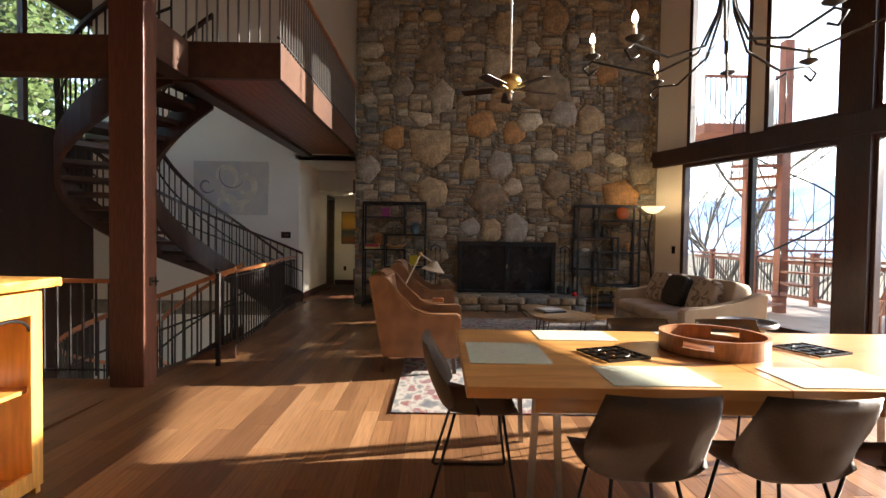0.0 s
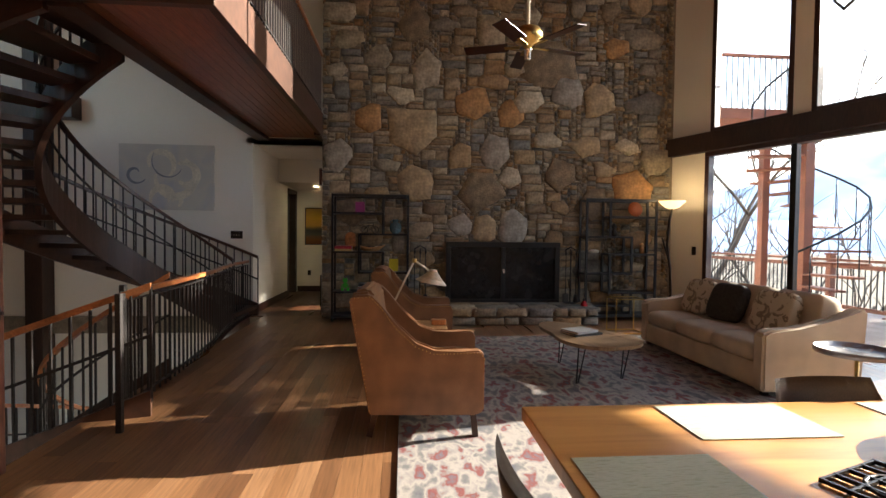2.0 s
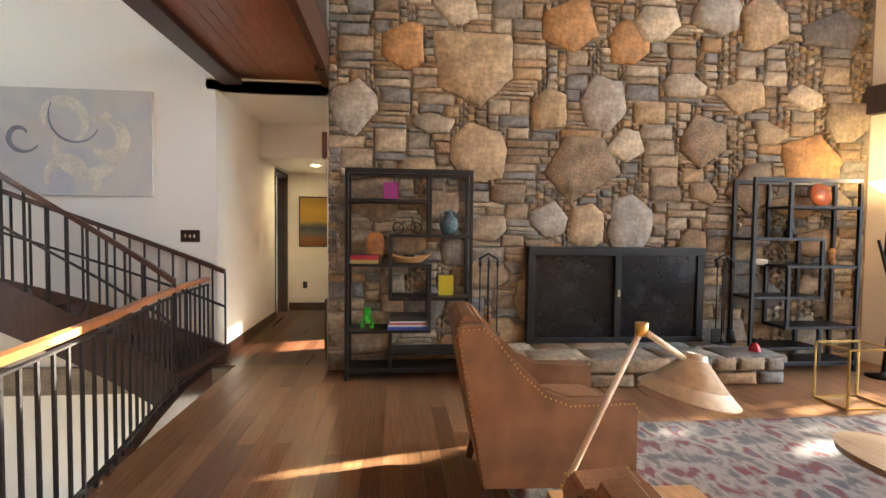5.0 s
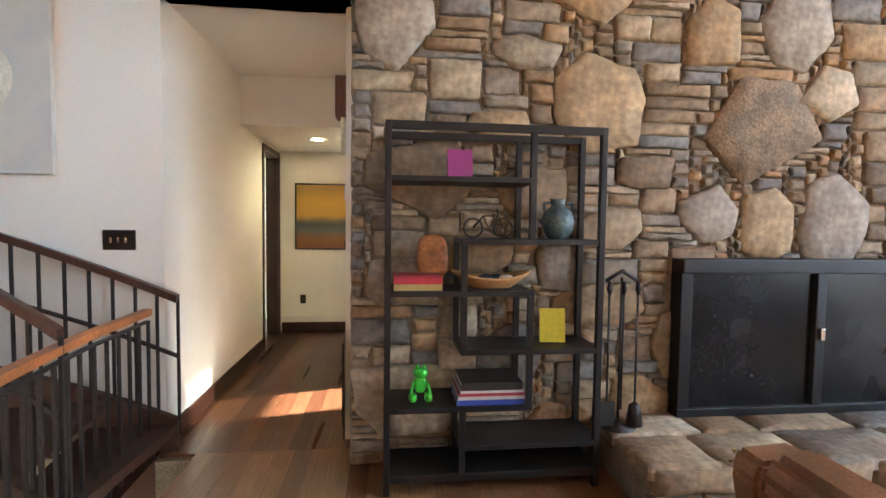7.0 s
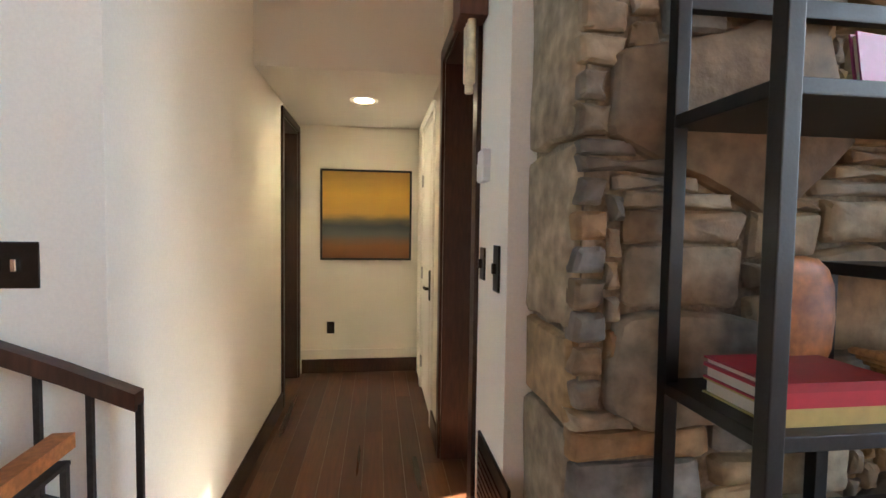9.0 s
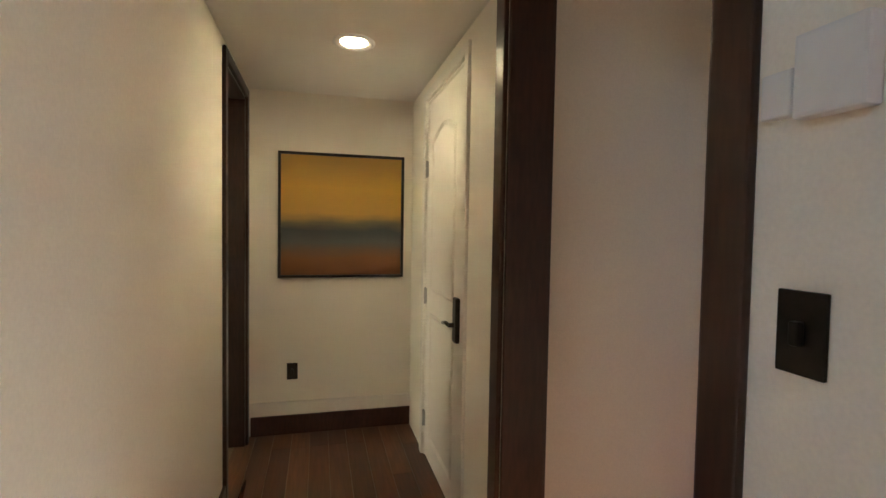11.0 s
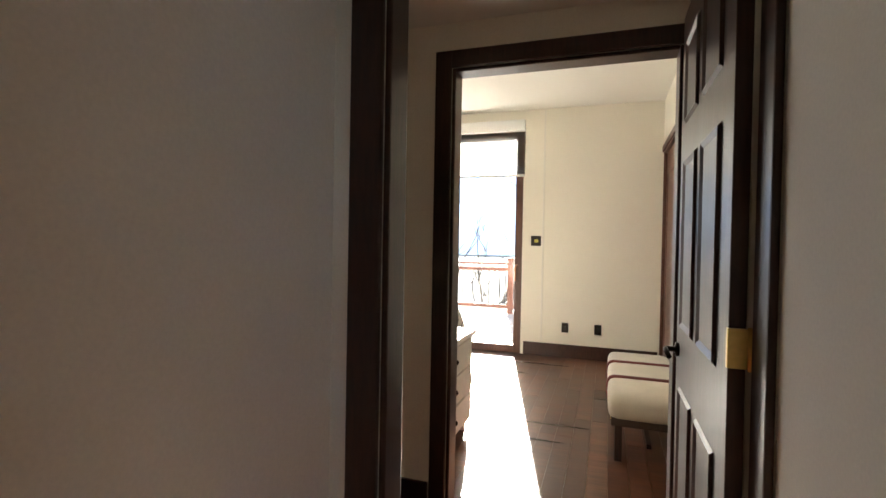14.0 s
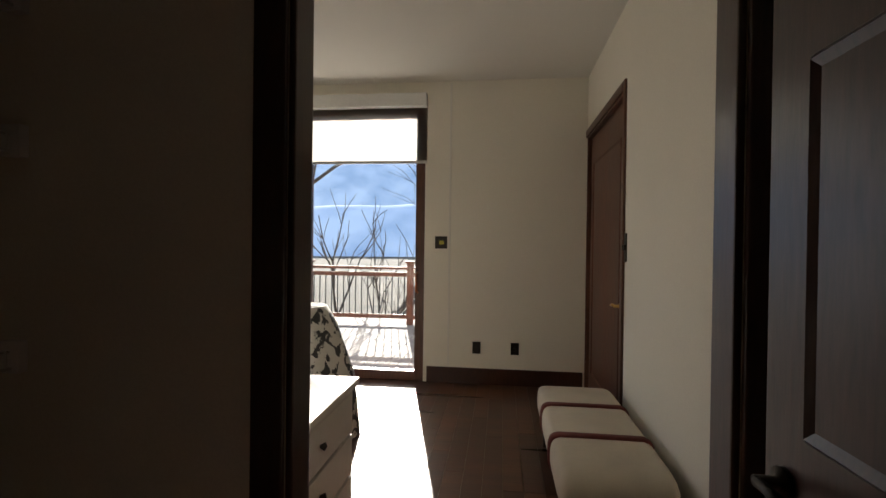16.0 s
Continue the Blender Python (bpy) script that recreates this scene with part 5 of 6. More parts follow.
for k in range(3):
    y0 = 0.02 + k * 0.395
    d = part("door", bbox(0.50, 0.525, y0, y0 + 0.07, 0.05, 1.08, 0.004), pine, cab)
    for a in ((y0 + 0.32, y0 + 0.39, 0.05, 1.08), (y0 + 0.07, y0 + 0.32, 0.05, 0.14), (y0 + 0.07, y0 + 0.32, 0.96, 1.08)):
        part("door_rail", bbox(0.50, 0.525, *a, 0.003), pine, d)
    part("door_glass", bbox(0.510, 0.514, y0 + 0.07, y0 + 0.32, 0.14, 0.96), glass, d)
    part("arch", tube(bmesh.new(), [(0.515, y0 + 0.195 - 0.125 * math.cos(a * math.pi / 8), 0.88 + 0.07 * math.sin(a * math.pi / 8)) for a in range(9)], 0.008, 6), black_steel, d)
thing("yellow_bowl", pose(-2.37, 2.1, 0.571), "yellow ceramic bowl inside the cabinet", "bowl", "", "", lathe(bmesh.new(), [(0.05, 0), (0.1, 0.05), (0.11, 0.08), (0.1, 0.08), (0.04, 0.01)], 20), material("yellow glaze", (0.6, 0.42, 0.02), 0.3, bump=0))

# ---- ceiling fan and chandelier ----
fan = thing("ceiling_fan", pose(0.92, 6.45, 3.42), "brass ceiling fan with dark wooden blades at rest", "ceiling fan")
part("rod", tube(bmesh.new(), [(0, 0, 0.15), (0, 0, ROOM_TOP - 3.42)], 0.016, 10), white_paint, fan)
part("motor", lathe(bmesh.new(), [(0.03, -0.09), (0.05, -0.04), (0.14, 0.0), (0.15, 0.06), (0.12, 0.12), (0.03, 0.16)], 24), brass, fan)
part("hub", lathe(bmesh.new(), [(0.02, -0.20), (0.035, -0.18), (0.035, -0.10), (0.05, -0.09)], 16), chrome, fan)
for a in (15, 87, 159, 231, 303):
    bl = part("blade", bbox(0.20, 0.66, -0.07, 0.07, -0.055, -0.045, 0.004), trim_wood, fan)
    bl.matrix_basis = Matrix.Rotation(radians(a), 4, "Z") @ Matrix.Rotation(radians(11), 4, "X")
    br = part("blade_bracket", bbox(0.08, 0.24, -0.02, 0.02, -0.066, -0.056, 0.003), brass, bl)
ch = thing("chandelier", pose(1.68, 2.85, 2.5), "wrought iron chandelier with candle bulbs", "chandelier")
part("stem", tube(bmesh.new(), [(0, 0, 0.0), (0, 0, ROOM_TOP - 2.5)], 0.012, 8), iron, ch)
candle = material("ivory candle sleeve", (0.7, 0.62, 0.45), 0.5, bump=0)
bulb = glowing("candle bulb", (1.0, 0.82, 0.55), 30.0)
for k in range(8):
    a = 2 * math.pi * (k + 0.3) / 8
    R = 0.78 if k % 2 else 0.62
    ca, sa = math.cos(a), math.sin(a)
    z1 = 0.12 if k % 2 else 0.02
    arm = part("arm", tube(bmesh.new(), [(0, 0, 0.55), (0.05 * ca, 0.05 * sa, 0.25), (0.15 * ca, 0.15 * sa, 0.03), (0.4 * ca, 0.4 * sa, -0.06), (R * ca, R * sa, z1 - 0.03), ((R + 0.06) * ca, (R + 0.06) * sa, z1 - 0.07), ((R + 0.02) * ca, (R + 0.02) * sa, z1 - 0.12), ((R - 0.03) * ca, (R - 0.03) * sa, z1 - 0.09)], 0.008, 7), iron, ch)
    part("drip_pan", lathe(bmesh.new(), [(0.012, -0.02), (0.05, 0.0), (0.052, 0.006), (0.012, 0.004)], 18, (R * ca, R * sa, z1)), iron, arm)
    part("candle_sleeve", tube(bmesh.new(), [(R * ca, R * sa, z1), (R * ca, R * sa, z1 + 0.09)], 0.011, 10), candle, arm)
    part("bulb", lathe(bmesh.new(), [(0.008, 0), (0.017, 0.02), (0.012, 0.045), (0.002, 0.065)], 12, (R * ca, R * sa, z1 + 0.09)), bulb, arm)

# ---- bedroom ----
gd = thing("door_5", None, "sliding glass door in a brown wooden frame", "glass door", "", "structure")
for a in ((12.02, 12.12, 0.0, 2.92), (13.9, 14.0, 0.0, 2.92), (12.12, 13.9, 0.0, 0.10), (12.12, 13.9, 2.84, 2.92), (13.30, 13.38, 0.10, 2.84)):
    part("frame", bbox(FX + 0.01, FX + 0.11, *a, 0.006), post_wood, gd)
for y0, y1 in ((12.12, 13.30), (13.38, 13.9)):
    part("pane", bbox(FX + 0.055, FX + 0.063, y0, y1, 0.10, 2.84), glass, gd).visible_shadow = False
part("door_handle", tube(bmesh.new(), [(FX + 0.01, 12.09, 0.95), (FX - 0.03, 12.10, 0.97), (FX - 0.03, 12.10, 1.15), (FX + 0.01, 12.09, 1.17)], 0.012), rail_wood, gd)
shade_mat = bpy.data.materials.new("sheer blind cloth")
shade_mat.use_nodes = True
sn, sl = shade_mat.node_tree.nodes, shade_mat.node_tree.links
s1, s2, s3 = sn.new("ShaderNodeBsdfTransparent"), sn.new("ShaderNodeBsdfTranslucent"), sn.new("ShaderNodeMixShader")
s2.inputs[0].default_value = (0.62, 0.60, 0.56, 1)
s3.inputs[0].default_value = 0.75
sl.new(s1.outputs[0], s3.inputs[1])
sl.new(s2.outputs[0], s3.inputs[2])
sl.new(s3.outputs[0], sn["Material Output"].inputs[0])
bl = thing("roller_blind", None, "half-lowered sheer grey roller blind", "blind")
part("cassette", bbox(FX - 0.10, FX, 12.0, 14.02, 2.92, 3.06, 0.008), white_plastic, bl)
part("cloth", bbox(FX - 0.012, FX - 0.009, 12.0, 14.0, 2.36, 2.92), shade_mat, bl)
part("bottom_bar", bbox(FX - 0.018, FX - 0.004, 12.0, 14.0, 2.33, 2.36, 0.003), white_plastic, bl)
bench = thing("upholstered_bench", pose(1.55, 10.40, 0), "cream upholstered bench with red stripes and nailheads", "bench")
part("seat", cushion(bmesh.new(), 0.75, 0.27, 0.36, 1.5, 0.53, 0.20, None, 12, 6), white_cloth, bench, smooth=True)
red_band = material("dark red webbing", (0.13, 0.02, 0.012), 0.8, bump=0.2)
for x in (0.48, 0.98):
    part("stripe", cushion(bmesh.new(), x, 0.27, 0.362, 0.075, 0.55, 0.214, None, 10, 6), red_band, bench, smooth=True)
part("seat_rail", bbox(0.03, 1.47, 0.03, 0.51, 0.24, 0.30, 0.008), grey_leather, bench)
nb = bmesh.new()
for k in range(60):
    box(nb, 0.03 + 0.024 * k, 0.04 + 0.024 * k, 0.508, 0.514, 0.285, 0.295)
tagged(part("nailheads", nb, brass, bench), kind="stuff")
for x in (0.08, 1.38):
    for y in (0.06, 0.44):
        part("leg", bar(bmesh.new(), [(x + 0.02, y + 0.02, 0.25), (x + (-0.02 if x < 0.5 else 0.06), y + 0.02, 0.0)], 0.045, 0.045), dark_wood, bench)
part("stretcher", bbox(0.1, 1.42, 0.25, 0.28, 0.09, 0.12), dark_wood, bench)
dr = thing("dresser", pose(0.85, 11.95, 0), "pale painted dresser with drawers by the doorway", "dresser")
part("body", bbox(0.0, 0.95, 0.0, 1.3, 0.08, 0.74, 0.006), white_paint, dr)
part("top", bbox(-0.02, 0.98, -0.03, 1.32, 0.74, 0.775, 0.006), white_paint, dr)
for k in range(3):
    d = part("drawer", bbox(0.05, 0.90, -0.018, 0.0, 0.11 + 0.21 * k, 0.30 + 0.21 * k, 0.005), white_paint, dr)
    part("knob", lathe(bmesh.new(), [(0.008, 0), (0.018, 0.02), (0.0, 0.03)], 12), dark_bronze, d).matrix_basis = Matrix.Translation((0.47, -0.018, 0.205 + 0.21 * k)) @ Matrix.Rotation(math.pi / 2, 4, "X")
for x in (0.03, 0.87):
    for y in (0.03, 1.22):
        part("foot", bbox(x, x + 0.05, y, y + 0.05, 0.0, 0.08), white_paint, dr)
ac = thing("draped_chair", pose(3.0, 12.75, 0), "chair draped with a black and white floral cloth", "chair")
floral = ramp_material("black floral cloth", [(0.0, (0.6, 0.58, 0.52)), (0.5, (0.58, 0.56, 0.5)), (0.54, (0.05, 0.05, 0.05)), (1.0, (0.04, 0.04, 0.04))], 0.9, 14, bump=0.2, detail=3)
b = bmesh.new()
ring = []
for z0, r in ((0.0, 0.46), (0.45, 0.42), (0.85, 0.28), (0.98, 0.20)):
    ring.append([b.verts.new(((r + 0.03 * math.sin(7 * a * math.pi / 16) * (1 - z0)) * math.cos(a * math.pi / 16), (r + 0.03 * math.sin(7 * a * math.pi / 16) * (1 - z0)) * math.sin(a * math.pi / 16), z0)) for a in range(32)])
for p, q in zip(ring, ring[1:]):
    for k in range(32):
        b.faces.new((p[k], p[(k + 1) % 32], q[(k + 1) % 32], q[k])).smooth = True
b.faces.new(ring[-1])
part("cloth_cover", b, floral, ac)

# closet shelves
for z0 in (0.55, 1.15, 1.75, 2.15):
    ws = thing("wire_shelf", None, "white coated wire closet shelf on the wall", "shelf", "wire shelves in the closet")
    for k in range(5):
        part("long_wire", tube(bmesh.new(), [(AX + 0.14, 12.55 + k * 0.18, z0), (BX - 0.01, 12.55 + k * 0.18, z0)], 0.004, 6), white_wire, ws)
    part("front_lip", bbox(AX + 0.14, BX - 0.01, 12.54, 12.55, z0 - 0.05, z0 - 0.042), white_wire, ws)
    cross = bmesh.new()
    for k in range(36):
        x = AX + 0.16 + k * 0.029
        box(cross, x, x + 0.004, 12.545, 13.29, z0 + 0.002, z0 + 0.006)
        box(cross, x, x + 0.004, 12.541, 12.545, z0 - 0.05, z0 + 0.006)
    part("cross_wires", cross, white_wire, ws)
    part("end_bracket", bbox(BX - 0.03, BX - 0.001, 12.52, 12.58, z0 - 0.06, z0 + 0.03, 0.004), white_plastic, ws)
bk = thing("storage_basket", pose(0.30, 12.85, 0.56), "black plastic storage basket on a wire shelf", "basket")
part("body", bbox(-0.22, 0.22, -0.2, 0.25, 0, 0.26, 0.02), black_steel, bk)
for k in range(8):
    part("slot_strip", bbox(-0.19 + 0.05 * k, -0.165 + 0.05 * k, -0.206, -0.2, 0.05, 0.21), iron, bk)

# ---- outdoors ----
structure("ground", bbox(-2500, 2500, -2500, 2500, -9.2, -9.0), ground_mat, "leaf-covered ground far below the house", "ground")
# backdrop hills: the haze is painted in, as pale blue colour
ridge_mat = bpy.data.materials.new("hills with painted blue haze")
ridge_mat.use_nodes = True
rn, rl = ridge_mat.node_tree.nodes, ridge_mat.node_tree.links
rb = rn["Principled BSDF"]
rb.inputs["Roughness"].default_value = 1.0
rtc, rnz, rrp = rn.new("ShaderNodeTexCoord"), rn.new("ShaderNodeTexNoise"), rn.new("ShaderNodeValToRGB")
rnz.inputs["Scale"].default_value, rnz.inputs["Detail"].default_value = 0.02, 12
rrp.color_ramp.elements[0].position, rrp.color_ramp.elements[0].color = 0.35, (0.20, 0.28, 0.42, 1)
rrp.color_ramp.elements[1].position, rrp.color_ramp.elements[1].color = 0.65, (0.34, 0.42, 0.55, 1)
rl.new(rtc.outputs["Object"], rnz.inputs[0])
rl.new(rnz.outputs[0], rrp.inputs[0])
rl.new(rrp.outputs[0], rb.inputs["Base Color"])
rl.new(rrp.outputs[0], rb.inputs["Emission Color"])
# the same blue glows, standing in for light scattered by the haze
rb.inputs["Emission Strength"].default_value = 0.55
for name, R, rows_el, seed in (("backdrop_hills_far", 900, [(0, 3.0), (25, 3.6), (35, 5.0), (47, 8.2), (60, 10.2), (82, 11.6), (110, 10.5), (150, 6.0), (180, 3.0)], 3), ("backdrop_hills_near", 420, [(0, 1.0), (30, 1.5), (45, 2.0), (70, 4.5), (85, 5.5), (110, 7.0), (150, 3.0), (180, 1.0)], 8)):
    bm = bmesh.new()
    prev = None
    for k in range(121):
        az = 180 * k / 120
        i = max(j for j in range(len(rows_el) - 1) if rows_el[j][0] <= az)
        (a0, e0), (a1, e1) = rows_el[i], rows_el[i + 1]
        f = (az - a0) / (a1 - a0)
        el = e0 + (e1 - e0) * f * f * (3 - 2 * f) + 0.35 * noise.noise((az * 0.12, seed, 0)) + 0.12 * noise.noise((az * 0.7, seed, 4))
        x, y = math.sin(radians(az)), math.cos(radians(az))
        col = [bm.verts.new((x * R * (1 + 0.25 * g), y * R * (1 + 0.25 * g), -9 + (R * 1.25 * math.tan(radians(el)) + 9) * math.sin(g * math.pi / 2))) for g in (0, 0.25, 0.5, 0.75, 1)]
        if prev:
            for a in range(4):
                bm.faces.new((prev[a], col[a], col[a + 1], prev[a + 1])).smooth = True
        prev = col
    structure(name, bm, ridge_mat, "wooded hills, haze painted as a blue glow", "hills")

deck = thing("deck", None, "weathered timber deck outside the windows", "deck", "", "structure")
part("deck_frame", bbox(5.0, 9.3, 8.5, 16.0, -0.36, -0.13), redwood, deck)
for k in range(100):
    y = 1.5 + 0.145 * k
    xs = 4.7 if y > 9.7 else along_window((9.8 - y) / math.cos(WIN_ANGLE)).x + 0.28
    xe = 9.3 if y > 8.5 else 9.3
    part("deck_board", bbox(xs, xe, y, y + 0.138, -0.125, -0.09), deck_board, deck)
rl_ = thing("deck_railing", None, "red-brown timber deck railing with iron balusters", "railing")
RX = 8.6
part("top_rail", bbox(RX - 0.07, RX + 0.07, 1.5, 16.0, 0.98, 1.03, 0.006), redwood, rl_)
part("under_rail", bbox(RX - 0.02, RX + 0.02, 1.5, 16.0, 0.84, 0.92), redwood, rl_)
part("bottom_rail", bbox(RX - 0.02, RX + 0.02, 1.5, 16.0, 0.02, 0.10), redwood, rl_)
bmesh_b = mesh_of(bbox(-0.008, 0.008, -0.008, 0.008, 0.10, 0.84), black_steel, name="baluster")
for k in range(118):
    ob = new("baluster", bmesh_b)
    ob.parent, ob.location = rl_, (RX, 1.6 + k * 0.122, 0)
for y in (2.5, 4.6, 6.7, 8.8, 10.9, 12.95, 15.0):
    pp = part("post", bbox(RX - 0.06, RX + 0.06, y - 0.06, y + 0.06, -0.09, 1.10, 0.006), redwood, rl_)
    part("cap", bbox(RX - 0.09, RX + 0.09, y - 0.09, y + 0.09, 1.10, 1.14, 0.008), redwood, pp)

ox, oy = along_window(0.9, 2.6)[:2]
os_ = thing("outdoor_spiral_stair", pose(ox, oy, -0.09), "red-brown outdoor spiral stair with open treads", "staircase")
part("centre_post", bbox(-0.09, 0.09, -0.09, 0.09, 0, 5.6, 0.006), redwood, os_)
for k in range(17):
    a = radians(-150 + 24 * k)
    tr = part("tread", bbox(0.09, 0.95, -0.13, 0.13, 0.22 * (k + 1) - 0.04, 0.22 * (k + 1), 0.004), redwood, os_)
    tr.matrix_basis = Matrix.Rotation(a, 4, "Z")
    part("baluster", tube(bmesh.new(), [(0.93 * math.cos(a), 0.93 * math.sin(a), 0.22 * (k + 1)), (0.93 * math.cos(a), 0.93 * math.sin(a), 0.22 * (k + 1) + 0.95)], 0.010, 6), black_steel, os_)
part("handrail", tube(bmesh.new(), [(0.93 * math.cos(radians(-150 + 24 * k)), 0.93 * math.sin(radians(-150 + 24 * k)), 0.22 * (k + 1) + 0.95) for k in range(17)], 0.02, 8), black_steel, os_)
part("outer_post", bbox(-0.45, -0.31, 0.5, 0.64, 0, 4.0, 0.006), redwood, os_)
part("upper_deck", bbox(-1.5, 0.4, 0.3, 2.6, 3.78, 3.98, 0.006), redwood, os_)
for k in range(18):
    part("upper_baluster", bbox(-1.5 + k * 0.11, -1.485 + k * 0.11, 0.32, 0.335, 3.98, 4.95), black_steel, os_)
part("upper_rail", bbox(-1.5, 0.4, 0.30, 0.36, 4.95, 5.0), redwood, os_)


def bare_tree(m, h, seed, label, spread=1.0):
    rnd = random.Random(seed)
    t = thing("tree", m, label, "tree", "bare trees beyond the deck")
    trunk, crown = bmesh.new(), bmesh.new()

    def grow(p, d, length, r, depth):
        pts, q = [p], p
        for i in range(4):
            d = (d + Vector((rnd.uniform(-1, 1), rnd.uniform(-1, 1), rnd.uniform(-0.4, 0.8))) * 0.16 * spread).normalized()
            q = q + d * length / 4
            pts.append(q)
        tube(trunk if depth < 2 else crown, pts, r, 7 if depth < 2 else 4, r * 0.62)
        if depth < 5:
            for i in range(2 if depth == 0 else 3):
                k = rnd.randint(2, 4)
                nd = (d + Vector((rnd.uniform(-1, 1), rnd.uniform(-1, 1), rnd.uniform(-0.3, 0.7))) * 0.85 * spread).normalized()
                grow(pts[k], nd, length * rnd.uniform(0.55, 0.78), r * 0.55, depth + 1)
    grow(Vector((0, 0, 0)), Vector((0.05, 0.02, 1)), h * 0.45, h * 0.013, 0)
    part("trunk", trunk, bark, t)
    part("crown", crown, bark, t, "fine leafless twigs")


for x, y, h, s in ((12.8, 17.2, 17, 4), (12.0, 20.5, 16, 11), (15.0, 20.0, 17, 23), (18.0, 27.0, 15, 52)):
    bare_tree(pose(x, y, -9.0), h, s, "bare grey winter tree beyond the deck")
gc = thing("deck_chair", pose(7.0, 7.6, -0.09, 0, 0, 200), "red-brown slatted outdoor chair on the deck", "chair")
for k in range(5):
    part("back_slat", bbox(-0.25 + 0.1 * k, -0.16 + 0.1 * k, -0.02, 0.0, 0.35, 1.05, 0.004, Matrix.Rotation(radians(-18), 4, "X")), redwood, gc)
    part("seat_slat", bbox(-0.27, 0.27, -0.35 - 0.1 * k + 0.3, -0.27 - 0.1 * k + 0.3, 0.36, 0.38, 0.004), redwood, gc)
for x in (-0.29, 0.25):
    part("leg", bbox(x, x + 0.04, -0.12, -0.05, 0, 0.58), redwood, gc)
    part("leg", bbox(x, x + 0.04, 0.28, 0.35, 0, 0.58), redwood, gc)
    part("arm", bbox(x - 0.02, x + 0.06, -0.15, 0.4, 0.58, 0.60, 0.004), redwood, gc)
foliage = material("evergreen leaves", (0.07, 0.11, 0.03), 0.7, vary=0.5, big=3, bump=0)


def evergreen(m, label, low, top, radius, leaf, count, seed):
    """A tall evergreen whose crown of small leaves reaches from low to top."""
    ev = thing("evergreen_tree", m, label, "tree", "evergreens around the house")
    trunk = tube(bmesh.new(), [(0, 0, 0), (0.05, 0.02, low), (0, 0, top)], 0.2, 8, 0.04)
    rnd = random.Random(seed)
    vv, ff = [], []
    for k in range(count // 60):
        z0 = low + (top - low) * (k + rnd.random()) / (count // 60)
        reach = radius * (1 - 0.55 * (z0 - low) / (top - low)) * rnd.uniform(0.7, 1.05)
        a = rnd.uniform(0, 2 * math.pi)
        tip = Vector((reach * math.cos(a), reach * math.sin(a), z0 - 0.12 * reach))
        tube(trunk, [(0, 0, z0), tuple(tip)], 0.03, 4, 0.008)
        for _ in range(60):
            f = rnd.random() ** 0.6
            p = Vector((0, 0, z0)).lerp(tip, f) + Vector((rnd.gauss(0, 1), rnd.gauss(0, 1), rnd.gauss(0, 0.7))) * 0.24
            u = Vector((rnd.uniform(-1, 1), rnd.uniform(-1, 1), rnd.uniform(-1, 1))).normalized() * leaf
            w = u.orthogonal().normalized() * leaf * 0.5
            i = len(vv)
            vv += [p - u, p + w, p + u, p - w]
            ff.append((i, i + 1, i + 2, i + 3))
    part("trunk", trunk, bark, ev)
    me = bpy.data.meshes.new("crown")
    me.from_pydata(vv, [], ff)
    me.materials.append(foliage)
    cr = new("crown", me)
    cr.parent = ev
    tagged(cr, kind="stuff")


evergreen(pose(-9.8, 8.2, -9.0), "green evergreen tree outside the west window", 9, 17, 2.6, 0.09, 6000, 5)
for x, y, n in ((-11.6, 6.2, 21), (-12.4, 9.6, 22), (-12.8, 13.2, 23), (-13.6, 16.5, 24)):
    evergreen(pose(x, y, -9.0), "green evergreen tree outside the west window", 8, 20, 3.4, 0.15, 7200, n)
# never in view: added only to keep the sun off window_1
evergreen(pose(16.8, 10.75, -9.0), "unseen evergreen added to shade the sliding door", 10.3, 16.6, 2.1, 0.14, 7200, 9)
w8 = thing("window_8", None, "upper west window onto the trees", "window", "", "structure")
for y0, y1 in ((5.0, 6.65), (6.75, 8.4), (8.5, 10.2)):
    part("pane", bbox(-7.255, -7.247, y0, y1, 3.3, 5.6), glass, w8).visible_shadow = False
for y0 in (6.65, 8.4):
    part("stile", bbox(-7.3, -7.2, y0, y0 + 0.1, 3.3, 5.6), trim_wood, w8)

# ---- stones of the chimney wall ----
# (x, z, half size, kind) of the large stones that stand out
BIG_STONES = [(0.82, 3.67, 0.28, 0), (1.79, 3.72, 0.24, 1), (1.47, 3.51, 0.22, 0), (-0.42, 3.77, 0.20, 1), (-0.94, 3.37, 0.24, 0), (-0.20, 3.20, 0.42, 2), (2.78, 2.97, 0.25, 2), (1.20, 2.84, 0.28, 3), (-0.16, 2.28, 0.30, 2), (-1.44, 2.74, 0.26, 3), (0.98, 2.16, 0.39, 4), (1.45, 2.41, 0.20, 1), (3.64, 2.31, 0.33, 0), (3.53, 3.00, 0.18, 1), (3.30, 4.69, 0.21, 0), (3.02, 3.78, 0.29, 2), (2.47, 3.90, 0.27, 3), (3.74, 5.53, 0.23, 2), (0.62, 1.60, 0.20, 3), (1.55, 1.55, 0.29, 3), (1.05, 1.52, 0.22, 2), (2.35, 2.47, 0.29, 4), (-0.21, 4.99, 0.30, 4), (2.13, 4.37, 0.43, 4)]
ORANGE = material("rust-orange fieldstone", (0.40, 0.21, 0.08), 0.75, vary=0.3, big=6, fine=22, bump=0.55, depth=0.01)
CREAMY = material("pale cream fieldstone", (0.48, 0.40, 0.275), 0.75, vary=0.28, big=6, fine=22, bump=0.55, depth=0.01)
TAN = material("tan fieldstone", (0.39, 0.28, 0.155), 0.75, vary=0.3, big=6, fine=22, bump=0.55, depth=0.01)
